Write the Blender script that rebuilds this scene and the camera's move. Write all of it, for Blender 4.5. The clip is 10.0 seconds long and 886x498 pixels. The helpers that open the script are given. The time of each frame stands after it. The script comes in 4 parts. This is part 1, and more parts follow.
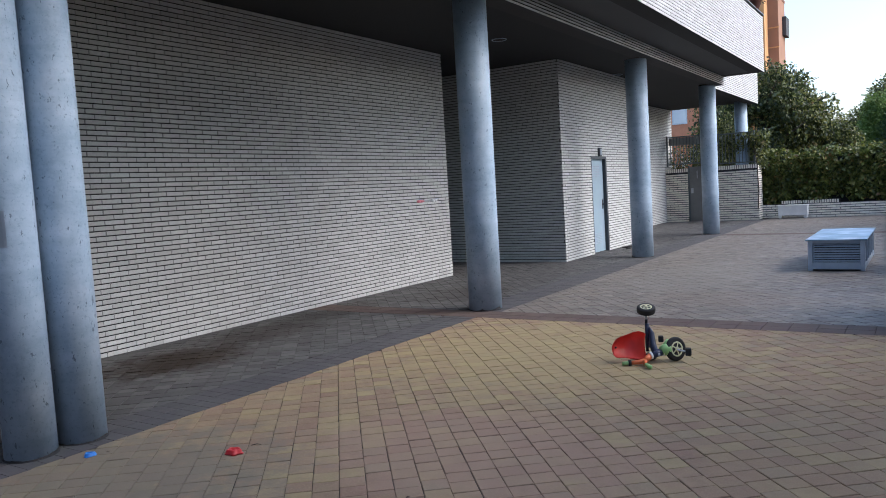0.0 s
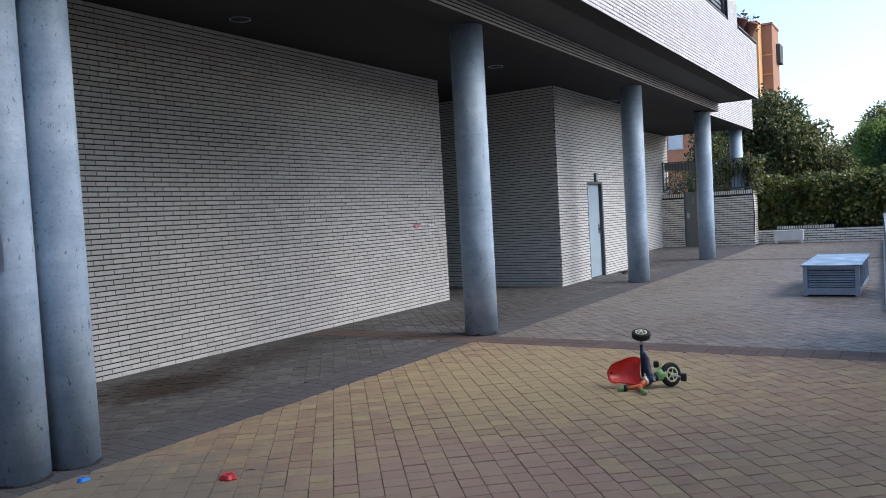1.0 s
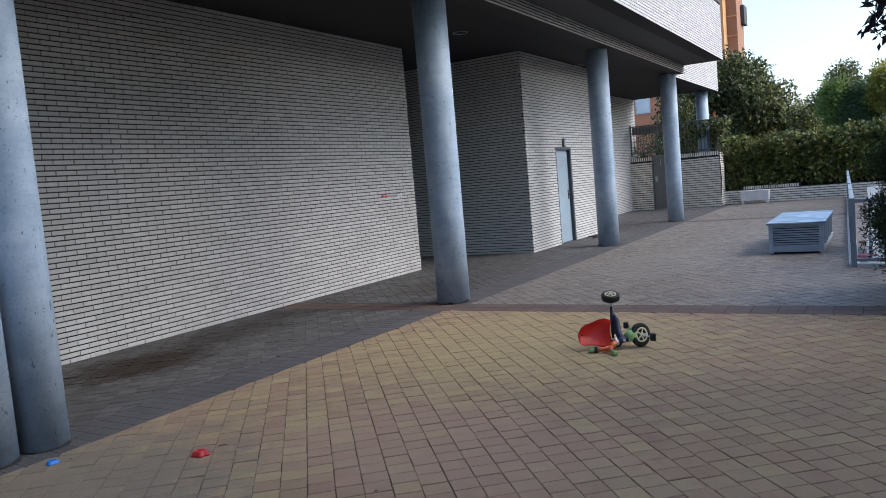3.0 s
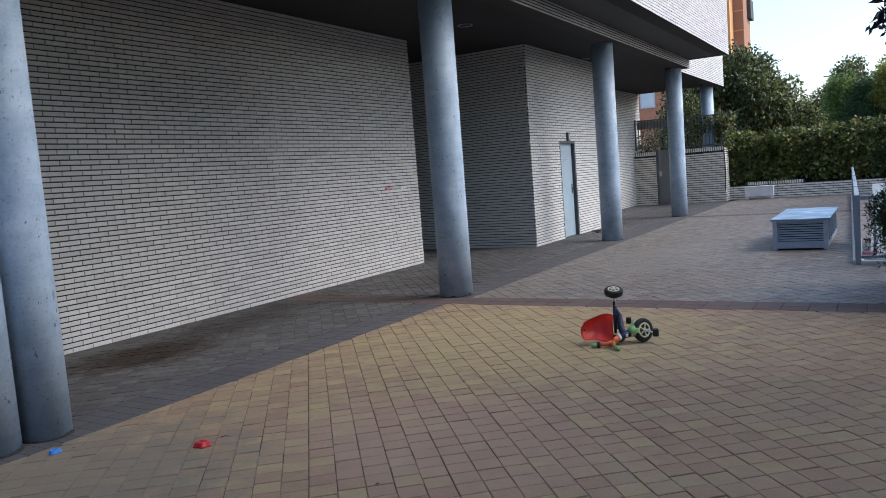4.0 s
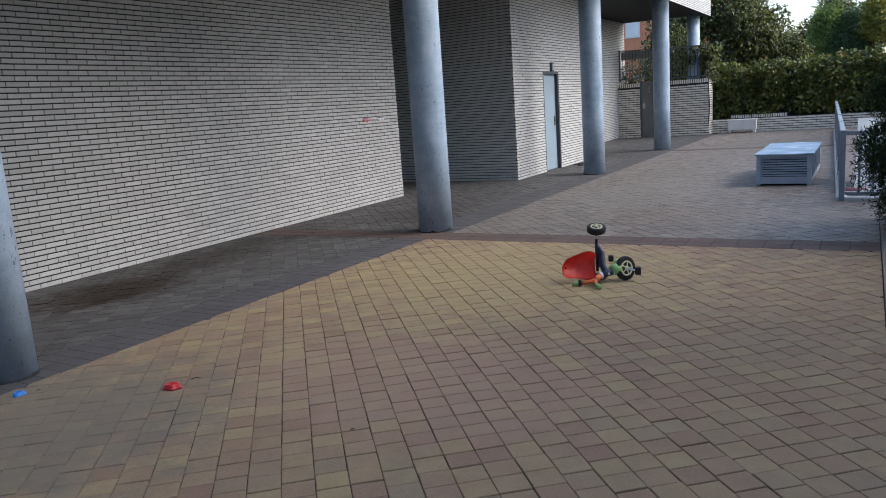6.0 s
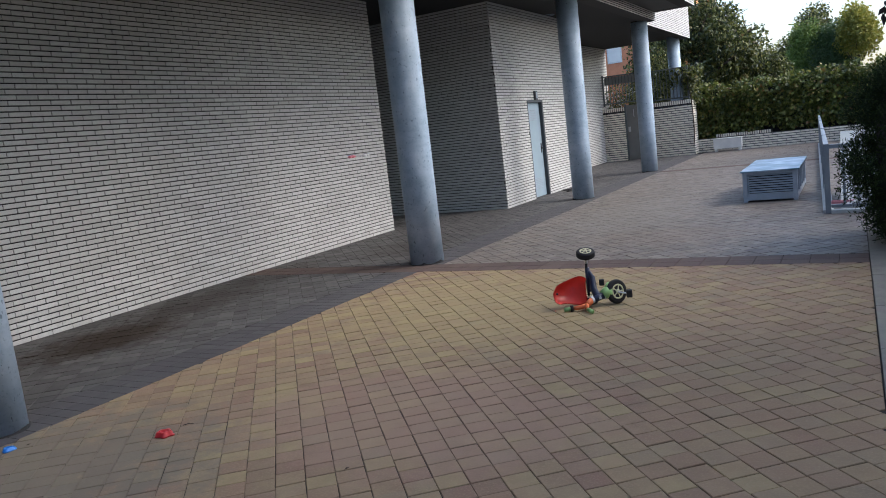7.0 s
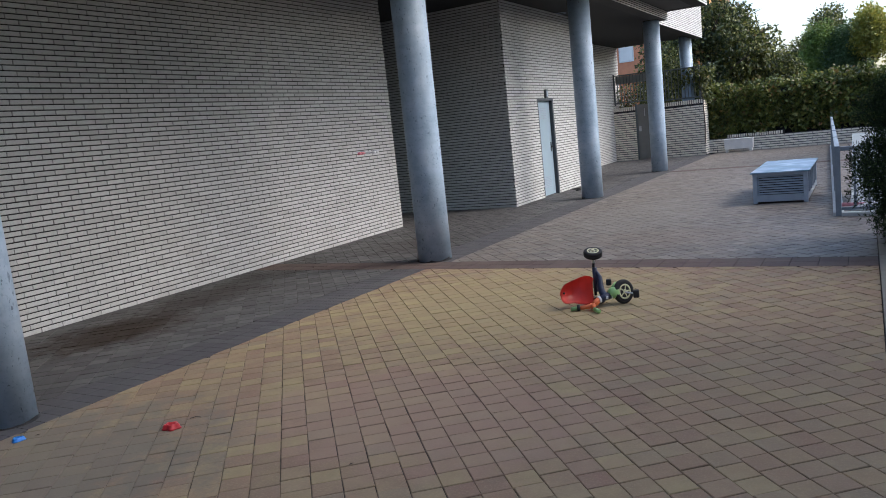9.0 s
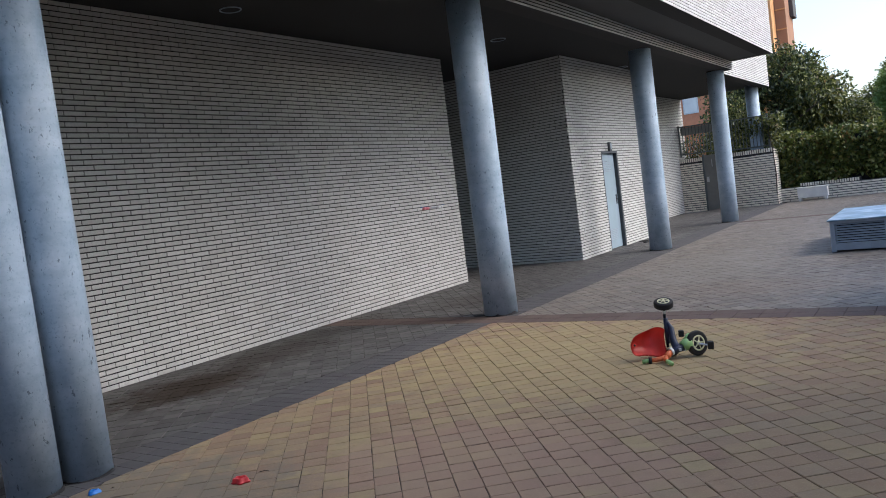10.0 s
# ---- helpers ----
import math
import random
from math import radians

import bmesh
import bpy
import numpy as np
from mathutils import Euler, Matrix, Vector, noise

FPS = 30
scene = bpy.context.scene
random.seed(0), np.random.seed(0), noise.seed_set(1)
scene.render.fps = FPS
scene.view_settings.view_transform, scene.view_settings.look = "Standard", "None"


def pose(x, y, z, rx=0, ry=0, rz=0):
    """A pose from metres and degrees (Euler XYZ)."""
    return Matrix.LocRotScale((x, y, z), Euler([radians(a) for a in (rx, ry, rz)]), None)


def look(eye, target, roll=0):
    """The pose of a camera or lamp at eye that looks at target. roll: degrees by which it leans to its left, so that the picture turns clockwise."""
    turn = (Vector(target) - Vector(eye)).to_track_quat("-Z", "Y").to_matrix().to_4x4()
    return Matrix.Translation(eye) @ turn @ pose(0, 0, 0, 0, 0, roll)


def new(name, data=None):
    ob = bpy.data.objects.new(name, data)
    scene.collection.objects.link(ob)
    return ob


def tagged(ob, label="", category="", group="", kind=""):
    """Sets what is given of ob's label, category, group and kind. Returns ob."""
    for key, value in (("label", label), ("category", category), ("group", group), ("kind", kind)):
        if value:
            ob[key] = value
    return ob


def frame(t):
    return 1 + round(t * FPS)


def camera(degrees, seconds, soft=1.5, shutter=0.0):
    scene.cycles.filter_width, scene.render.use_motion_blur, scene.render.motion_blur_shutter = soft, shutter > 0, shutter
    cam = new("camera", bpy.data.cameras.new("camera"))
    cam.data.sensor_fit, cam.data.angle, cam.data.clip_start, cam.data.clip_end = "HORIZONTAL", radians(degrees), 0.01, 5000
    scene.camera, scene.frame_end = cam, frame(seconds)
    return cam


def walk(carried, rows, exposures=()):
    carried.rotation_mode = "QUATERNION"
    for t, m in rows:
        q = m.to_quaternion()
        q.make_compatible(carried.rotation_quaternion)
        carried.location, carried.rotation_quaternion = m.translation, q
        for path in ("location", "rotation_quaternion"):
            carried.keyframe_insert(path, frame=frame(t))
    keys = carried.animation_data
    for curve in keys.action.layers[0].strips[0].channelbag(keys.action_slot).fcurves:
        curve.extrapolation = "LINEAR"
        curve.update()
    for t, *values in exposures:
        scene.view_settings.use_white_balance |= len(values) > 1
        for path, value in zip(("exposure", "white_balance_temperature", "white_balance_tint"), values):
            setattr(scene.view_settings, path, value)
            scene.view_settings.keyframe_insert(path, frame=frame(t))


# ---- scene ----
cam = camera(60.72, 10.0, 0.9)
EXPOSURES = [(0, 1.28, 5870, 10), (1, 1.22, 5870, 10), (2.5, 1.16, 5900, 10), (5, 1.16, 5960, 10), (7, 1.21, 6130, 10), (10, 1.19, 6130, 10)]
PATH = [
    (0, (-0.6153, 0.0039, 1.4735), (-1.6936, 1.6818, 1.3247), -3.39),
    (0.5, (-0.6190, 0.0122, 1.4783), (-1.7682, 1.6446, 1.3577), -3.34),
    (1, (-0.5874, -0.0174, 1.4827), (-1.6586, 1.6693, 1.3968), -3.22),
    (1.5, (-0.5755, -0.0338, 1.4933), (-1.6315, 1.6628, 1.4119), -3.99),
    (2, (-0.5711, -0.0260, 1.4752), (-1.6599, 1.6484, 1.3703), -3.84),
    (2.5, (-0.5663, 0.0080, 1.4598), (-1.5437, 1.7468, 1.3147), -3.51),
    (3, (-0.5772, 0.0265, 1.4578), (-1.5886, 1.7437, 1.2898), -4.95),
    (4.5, (-0.5909, 0.0390, 1.4621), (-1.6083, 1.7501, 1.2697), -4.17),
    (5, (-0.6220, 0.0599, 1.4635), (-1.6222, 1.7768, 1.2356), -4.02),
    (5.5, (-0.6608, 0.1416, 1.4833), (-1.6525, 1.8391, 1.1156), -2.67),
    (5.7, (-0.6673, 0.1935, 1.4745), (-1.6519, 1.8897, 1.0827), -3.04),
    (6.8, (-0.6445, 0.2104, 1.4747), (-1.6020, 1.9442, 1.1967), -6.87),
    (7, (-0.6288, 0.2246, 1.4729), (-1.5899, 1.9548, 1.1849), -6.72),
    (7.5, (-0.6140, 0.2245, 1.4817), (-1.6243, 1.9256, 1.1899), -6.46),
    (8, (-0.6138, 0.2172, 1.4825), (-1.6024, 1.9321, 1.1965), -6.08),
    (8.5, (-0.6150, 0.2186, 1.4839), (-1.6122, 1.9259, 1.1826), -6.06),
    (9, (-0.6123, 0.2161, 1.4796), (-1.5938, 1.9339, 1.1865), -6.06),
    (9.5, (-0.6075, 0.2046, 1.4684), (-1.6430, 1.9020, 1.2529), -7.15),
    (10, (-0.6216, 0.2226, 1.4443), (-1.7425, 1.8743, 1.3195), -7.39),
]
walk(cam, [(t, look(eye, target, roll)) for t, eye, target, roll in PATH], EXPOSURES)

# ---- world and light ----
SUN_ELEVATION, SUN_TURN = 40.0, 70.0
world = bpy.data.worlds.new("sky")
scene.world = world
world.use_nodes = True
wn = world.node_tree.nodes
sky = wn.new("ShaderNodeTexSky")
sky.sky_type, sky.sun_disc = "NISHITA", False
sky.sun_elevation, sky.sun_rotation = radians(SUN_ELEVATION), radians(SUN_TURN)
sky.air_density, sky.dust_density, sky.ozone_density = 1.0, 2.5, 1.0
wn["Background"].inputs["Strength"].default_value = 0.15
world.node_tree.links.new(sky.outputs["Color"], wn["Background"].inputs["Color"])

sun_data = bpy.data.lights.new("sun", "SUN")
sun_data.energy, sun_data.angle, sun_data.color = 0.8, radians(36), (1.0, 0.96, 0.91)
sun = new("sun", sun_data)
sun_from = Vector((math.sin(radians(SUN_TURN)) * math.cos(radians(SUN_ELEVATION)),
                   math.cos(radians(SUN_TURN)) * math.cos(radians(SUN_ELEVATION)), math.sin(radians(SUN_ELEVATION))))
sun.matrix_world = look(sun_from * 50, (0, 0, 0))


# ---- materials ----
class Mat:
    """A small node builder round one Principled surface."""

    def __init__(self, name, rough=0.7, metal=0.0, spec=0.5):
        self.m = bpy.data.materials.new(name)
        self.m.use_nodes = True
        self.t = self.m.node_tree
        self.b = self.t.nodes["Principled BSDF"]
        self.b.inputs["Roughness"].default_value = rough
        self.b.inputs["Metallic"].default_value = metal
        self.b.inputs["Specular IOR Level"].default_value = spec
        self.pos = self.t.nodes.new("ShaderNodeNewGeometry")

    def link(self, a, b):
        self.t.links.new(a, b)

    def noise(self, scale, detail=4.0, rough=0.55, stretch=None):
        n = self.t.nodes.new("ShaderNodeTexNoise")
        n.inputs["Scale"].default_value, n.inputs["Detail"].default_value, n.inputs["Roughness"].default_value = scale, detail, rough
        src = self.pos.outputs["Position"]
        if stretch:
            mp = self.t.nodes.new("ShaderNodeMapping")
            mp.inputs["Scale"].default_value = stretch
            self.link(src, mp.inputs["Vector"])
            src = mp.outputs["Vector"]
        self.link(src, n.inputs["Vector"])
        return n.outputs["Fac"]

    def ramp(self, fac, stops):
        r = self.t.nodes.new("ShaderNodeValToRGB")
        e = r.color_ramp.elements
        while len(e) < len(stops):
            e.new(0.5)
        for el, (p, c) in zip(e, stops):
            el.position, el.color = p, (*((c, c, c) if isinstance(c, (int, float)) else c), 1)
        self.link(fac, r.inputs["Fac"])
        return r.outputs["Color"]

    def mix(self, fac, a, b, mode="MIX"):
        n = self.t.nodes.new("ShaderNodeMix")
        n.data_type, n.blend_type = "RGBA", mode
        for sock, v in ((n.inputs[0], fac), (n.inputs[6], a), (n.inputs[7], b)):
            if isinstance(v, bpy.types.NodeSocket):
                self.link(v, sock)
            elif isinstance(v, tuple):
                sock.default_value = (*v, 1)
            else:
                sock.default_value = v
        return n.outputs[2]

    def math(self, op, a, b=0.0):
        n = self.t.nodes.new("ShaderNodeMath")
        n.operation = op
        for sock, v in zip(n.inputs, (a, b)):
            if isinstance(v, bpy.types.NodeSocket):
                self.link(v, sock)
            else:
                sock.default_value = v
        return n.outputs[0]

    def piece_random(self):
        """A value for each piece, be it an object of its own or an island of a joined mesh."""
        o = self.t.nodes.new("ShaderNodeObjectInfo")
        return self.math("FRACT", self.math("ADD", o.outputs["Random"], self.pos.outputs["Random Per Island"]))

    def near(self, x, y, rx, ry):
        """1 at the place x, y on the plan, falling to 0 at the radii."""
        sep = self.t.nodes.new("ShaderNodeSeparateXYZ")
        self.link(self.pos.outputs["Position"], sep.inputs[0])
        dx = self.math("DIVIDE", self.math("SUBTRACT", sep.outputs["X"], x), rx)
        dy = self.math("DIVIDE", self.math("SUBTRACT", sep.outputs["Y"], y), ry)
        d = self.math("SQRT", self.math("ADD", self.math("MULTIPLY", dx, dx), self.math("MULTIPLY", dy, dy)))
        return self.math("SUBTRACT", 1.0, d)

    def color(self, c):
        if isinstance(c, tuple):
            self.b.inputs["Base Color"].default_value = (*c, 1)
        else:
            self.link(c, self.b.inputs["Base Color"])
        return self

    def bump(self, height, strength=0.3, distance=0.01):
        n = self.t.nodes.new("ShaderNodeBump")
        n.inputs["Strength"].default_value, n.inputs["Distance"].default_value = strength, distance
        self.link(height, n.inputs["Height"])
        self.link(n.outputs["Normal"], self.b.inputs["Normal"])
        return self

    def gloss(self, fac, lo, hi):
        n = self.t.nodes.new("ShaderNodeMapRange")
        n.inputs["To Min"].default_value, n.inputs["To Max"].default_value = lo, hi
        self.link(fac, n.inputs["Value"])
        self.link(n.outputs[0], self.b.inputs["Roughness"])
        return self


def painted(name, c, rough=0.5, wear=0.25, scale=6.0, metal=0.0):
    m = Mat(name, rough, metal)
    n1, n2 = m.noise(scale, 6), m.noise(scale * 12, 3)
    dark = tuple(v * (1 - wear) for v in c)
    light = tuple(min(1, v * (1 + wear * 0.5)) for v in c)
    m.color(m.mix(m.math("MULTIPLY", n2, 0.35), m.ramp(n1, [(0.3, dark), (0.7, light)]), dark))
    m.bump(n2, 0.12, 0.003)
    m.gloss(n1, rough - 0.08, rough + 0.12)
    return m.m


def brick_material(gain, hue=(1.0, 1.0, 0.985)):
    m = Mat("pale_brick", 0.6, 0.0, 0.3)
    r = m.piece_random()
    c = m.ramp(r, [(0.0, (0.56, 0.555, 0.54)), (0.3, (0.602, 0.60, 0.585)), (0.7, (0.632, 0.632, 0.62)), (1.0, (0.672, 0.672, 0.66))])
    c = m.mix(1.0, c, tuple(gain * v for v in hue), "MULTIPLY")
    c = m.mix(m.math("MULTIPLY", m.ramp(m.noise(0.7, 6), [(0.45, 0.0), (0.78, 1.0)]), 0.22), c, (0.47, 0.45, 0.42))
    c = m.mix(m.math("MULTIPLY", m.ramp(m.noise(34, 5, 0.7), [(0.46, 0.0), (0.72, 1.0)]), 0.32), c, (0.40, 0.39, 0.37))
    c = m.mix(m.math("MULTIPLY", m.ramp(m.noise(150, 3, 0.6), [(0.58, 0.0), (0.74, 1.0)]), 0.5), c, (0.26, 0.25, 0.235))
    m.color(c)
    m.bump(m.noise(110, 5, 0.7), 0.5, 0.004)
    m.gloss(m.noise(25), 0.5, 0.75)
    return m.m


def tile_material(name, stops, patch, stains=(), rough=0.75):
    m = Mat(name, rough, 0.0, 0.18)
    r = m.piece_random()
    base = m.ramp(r, stops)
    cloud = m.ramp(m.noise(2.4, 5, 0.6), [(0.36, tuple(v * k for v, k in zip(patch, (0.86, 0.80, 0.80)))), (0.5, patch), (0.66, tuple(v * k for v, k in zip(patch, (1.22, 1.24, 1.12))))])
    base = m.mix(0.16, base, cloud)
    tint = m.ramp(m.noise(4.3, 6, 0.7), [(0.40, tuple(v * k for v, k in zip(patch, (1.06, 0.84, 0.92)))), (0.5, patch), (0.60, tuple(v * k for v, k in zip(patch, (1.30, 1.38, 1.12))))])
    base = m.mix(0.24, base, tint)
    patchy = m.ramp(m.noise(0.55, 3), [(0.38, 0.0), (0.62, 1.0)])
    base = m.mix(m.math("MULTIPLY", patchy, 0.2), base, patch)
    base = m.mix(m.math("MULTIPLY", m.ramp(m.noise(7, 6, 0.65), [(0.40, 0.0), (0.8, 1.0)]), 0.45), base, tuple(v * 0.55 for v in patch))
    base = m.mix(m.math("MULTIPLY", m.ramp(m.noise(90, 3), [(0.5, 0.0), (0.8, 1.0)]), 0.35), base, tuple(min(1, v * 1.7) for v in patch))
    for x, y, rx, ry, c, amount in stains:
        edge = m.math("ADD", m.near(x, y, rx, ry), m.math("MULTIPLY", m.math("SUBTRACT", m.noise(4.5, 6, 0.7), 0.5), 1.6))
        base = m.mix(m.math("MULTIPLY", m.ramp(edge, [(0.25, 0.0), (0.6, 1.0)]), amount), base, c)
    m.color(base)
    m.bump(m.noise(120, 5), 0.3, 0.002)
    m.gloss(m.noise(3, 5), rough - 0.15, rough + 0.12)
    return m.m


BRICK = brick_material(1.03)
MORTAR = painted("dark_mortar", (0.040, 0.038, 0.036), 0.9, 0.3, 9)
BRICK_GREY = brick_material(1.36, (1.08, 1.0, 0.87))
BRICK_GREY.name = "pale_garden_brick"
BRICK_GREY.node_tree.nodes["Principled BSDF"].inputs["Specular IOR Level"].default_value = 0.25

TILE_WARM = tile_material("buff_and_rose_paver",
    [(0.0, (0.216, 0.128, 0.099)), (0.10, (0.253, 0.161, 0.115)), (0.3, (0.294, 0.201, 0.135)), (0.48, (0.322, 0.244, 0.145)), (0.62, (0.253, 0.208, 0.144)), (0.74, (0.281, 0.183, 0.127)), (0.86, (0.351, 0.275, 0.148)), (0.96, (0.384, 0.315, 0.159)), (1.0, (0.178, 0.107, 0.092))],
    (0.284, 0.210, 0.136), [(-3.4, 6.1, 2.6, 2.4, (0.393, 0.315, 0.154), 0.5), (-2.8, 3.6, 1.7, 1.2, (0.341, 0.230, 0.170), 0.5), (-4.5, 2.3, 1.7, 1.6, (0.173, 0.158, 0.125), 0.7), (-1.0, 4.6, 1.1, 3.4, (0.308, 0.219, 0.127), 0.35)])
TILE_FAR = tile_material("grey_rose_paver",
    [(0.0, (0.119, 0.104, 0.094)), (0.3, (0.189, 0.166, 0.146)), (0.55, (0.243, 0.207, 0.172)), (0.8, (0.167, 0.154, 0.142)), (1.0, (0.313, 0.275, 0.234))],
    (0.167, 0.149, 0.132), [(-2.2, 21.0, 3.5, 3.0, (0.135, 0.122, 0.109), 0.6), (-3.6, 11.5, 1.4, 3.2, (0.216, 0.200, 0.177), 0.5), (-2.6, 9.4, 1.6, 1.0, (0.205, 0.162, 0.130), 0.4)], 0.55)
# Covered pavers: the overhang's shade is put into a darker grey; stains on top.
TILE_SHADE = tile_material("shade_toned_grey_paver",
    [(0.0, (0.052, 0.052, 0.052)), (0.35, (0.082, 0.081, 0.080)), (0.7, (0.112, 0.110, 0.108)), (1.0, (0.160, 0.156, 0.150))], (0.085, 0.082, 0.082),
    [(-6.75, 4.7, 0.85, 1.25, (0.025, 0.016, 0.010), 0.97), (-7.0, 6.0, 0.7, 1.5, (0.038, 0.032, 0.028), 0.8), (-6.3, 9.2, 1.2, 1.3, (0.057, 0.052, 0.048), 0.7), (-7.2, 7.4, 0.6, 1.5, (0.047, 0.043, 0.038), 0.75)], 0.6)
TILE_BAND = tile_material("dark_red_band_paver",
    [(0.0, (0.102, 0.070, 0.062)), (0.5, (0.120, 0.085, 0.074)), (1.0, (0.144, 0.102, 0.088))], (0.114, 0.085, 0.075))
TILE_EDGE = tile_material("slate_grey_edge_paver",
    [(0.0, (0.075, 0.074, 0.078)), (0.5, (0.092, 0.090, 0.094)), (1.0, (0.115, 0.110, 0.112))], (0.088, 0.086, 0.090))


def joint_material():
    m = Mat("joint_sand_dirt", 0.95, 0.0, 0.2)
    c = m.ramp(m.noise(0.8, 4), [(0.35, (0.032, 0.028, 0.023)), (0.52, (0.054, 0.046, 0.038)), (0.72, (0.105, 0.092, 0.074))])
    m.color(m.mix(m.math("MULTIPLY", m.noise(30, 3), 0.4), c, (0.03, 0.027, 0.022)))
    return m.m


JOINT = joint_material()
CONCRETE = tile_material("pale_concrete", [(0.0, (0.25, 0.235, 0.205)), (1.0, (0.23, 0.22, 0.195))], (0.21, 0.20, 0.175))


def column_paint():
    m = Mat("blue_grey_column_paint", 0.5, 0.0, 0.4)
    n = m.noise(3.2, 8, 0.68)
    c = m.ramp(n, [(0.28, (0.24, 0.33, 0.425)), (0.43, (0.35, 0.45, 0.555)), (0.55, (0.41, 0.51, 0.615)), (0.72, (0.53, 0.62, 0.71))])
    streak = m.ramp(m.noise(5, 5, 0.6, (1, 1, 0.12)), [(0.5, 0.0), (0.8, 1.0)])
    c = m.mix(m.math("MULTIPLY", streak, 0.35), c, (0.24, 0.29, 0.36))
    speck = m.ramp(m.noise(46, 3, 0.6), [(0.56, 0.0), (0.70, 1.0)])
    c = m.mix(m.math("MULTIPLY", speck, 0.5), c, (0.20, 0.27, 0.35))
    rings = m.ramp(m.noise(2.2, 4, 0.6, (0.6, 0.6, 6.0)), [(0.45, 0.0), (0.75, 1.0)])
    c = m.mix(m.math("MULTIPLY", rings, 0.3), c, (0.22, 0.30, 0.39))
    chips = m.ramp(m.noise(30, 4, 0.6, (1, 1, 0.55)), [(0.645, 0.0), (0.67, 1.0)])
    c = m.mix(m.math("MULTIPLY", chips, 0.7), c, (0.07, 0.095, 0.14))
    m.color(c)
    m.bump(m.noise(35, 4), 0.18, 0.004)
    m.gloss(n, 0.42, 0.6)
    return m.m


COLUMN = column_paint()
# Ceiling grey taken near black to hold the covered walk's deep shade.
CEILING = painted("shade_black_ceiling", (0.026, 0.026, 0.026), 0.9, 0.2, 1.2)
SOFFIT = painted("grey_soffit_render", (0.085, 0.085, 0.083), 0.85, 0.15, 1.5)
BLACK = painted("black_bitumen", (0.022, 0.022, 0.024), 0.8, 0.3, 20)
DOOR_PAINT = painted("pale_blue_door_paint", (0.33, 0.43, 0.50), 0.45, 0.1, 3)
DOOR_FRAME = painted("dark_grey_frame_paint", (0.07, 0.08, 0.09), 0.5, 0.2, 5)
GATE_PAINT = painted("grey_gate_paint", (0.20, 0.20, 0.19), 0.5, 0.15, 4)
SHEET_PAINT = painted("grey_sheet_paint", (0.27, 0.28, 0.27), 0.6, 0.15, 4)
RAIL_PAINT = painted("grey_green_rail_paint", (0.13, 0.15, 0.15), 0.5, 0.25, 8)
FENCE_PAINT = painted("blue_grey_fence_paint", (0.26, 0.31, 0.36), 0.42, 0.2, 8)
WHITE_RAIL = painted("white_worn_paint", (0.66, 0.69, 0.70), 0.45, 0.2, 6)
WHITE_WALL = painted("white_render", (0.78, 0.79, 0.78), 0.8, 0.12, 2)
PLANTER = painted("cream_planter_paint", (0.86, 0.84, 0.80), 0.6, 0.15, 4)
STEEL = painted("brushed_steel", (0.55, 0.56, 0.58), 0.32, 0.15, 20, 1.0)
# Near-black fill: shade inside hollows and foliage is put into the colour.
SHADE_FILL = painted("shade_black_fill", (0.02, 0.02, 0.022), 0.9, 0.2, 3)
GLASS_DARK = Mat("dark_window_glass", 0.08).color((0.03, 0.035, 0.04)).m
ORANGE_RENDER = painted("terracotta_render", (0.36, 0.19, 0.115), 0.85, 0.15, 0.4)
GREY_RENDER = painted("grey_brown_render", (0.20, 0.19, 0.18), 0.9, 0.2, 0.6)
# Lighter copy of the tower render, with sunlight put into the colour.
OCHRE_RENDER = painted("sunlit_ochre_render", (0.62, 0.33, 0.14), 0.85, 0.12, 0.4)
RED_BRICK = painted("far_red_brick", (0.62, 0.26, 0.14), 0.85, 0.18, 3)
PALE_TRIM = painted("pale_trim", (0.60, 0.56, 0.50), 0.8, 0.1, 2)
TERRACOTTA = painted("terracotta_pot", (0.24, 0.10, 0.075), 0.75, 0.25, 8)
BARK = painted("bark", (0.10, 0.075, 0.055), 0.9, 0.4, 14)
SOIL = painted("planting_soil", (0.06, 0.045, 0.032), 0.95, 0.4, 5)
RAMP_RENDER = painted("pale_grey_render", (0.40, 0.45, 0.46), 0.8, 0.2, 3)
PINK_PIPE = painted("pink_plastic_pipe", (0.55, 0.22, 0.27), 0.5, 0.1, 5)


def vent_top_paint():
    m = Mat("blue_sheet_metal_with_sheen", 0.38, 0.35, 0.5)
    n = m.noise(2.0, 6, 0.55)
    # Pale cloudy stops put sky reflections and highlights into the blue.
    c = m.ramp(n, [(0.36, (0.10, 0.20, 0.27)), (0.47, (0.20, 0.32, 0.44)), (0.56, (0.40, 0.50, 0.62)), (0.68, (0.60, 0.68, 0.76))])
    m.color(c)
    m.gloss(n, 0.28, 0.5)
    m.bump(m.noise(4, 2), 0.12, 0.02)
    return m.m


VENT_TOP = vent_top_paint()
VENT_PAINT = painted("grey_blue_sheet_paint", (0.36, 0.42, 0.50), 0.45, 0.18, 6)


def leaf_material(name, stops, rough=0.42):
    m = Mat(name, rough, 0.0, 0.5)
    c = m.ramp(m.pos.outputs["Random Per Island"], stops)
    c = m.mix(m.math("MULTIPLY", m.ramp(m.noise(1.1, 4), [(0.4, 0.0), (0.7, 1.0)]), 0.5), c, tuple(v * 0.6 for v in stops[0][1]))
    m.color(c)
    thin = m.t.nodes.new("ShaderNodeBsdfTranslucent")
    m.link(c, thin.inputs["Color"])
    both = m.t.nodes.new("ShaderNodeMixShader")
    both.inputs[0].default_value = 0.3
    m.link(m.b.outputs[0], both.inputs[1])
    m.link(thin.outputs[0], both.inputs[2])
    m.link(both.outputs[0], m.t.nodes["Material Output"].inputs["Surface"])
    return m.m


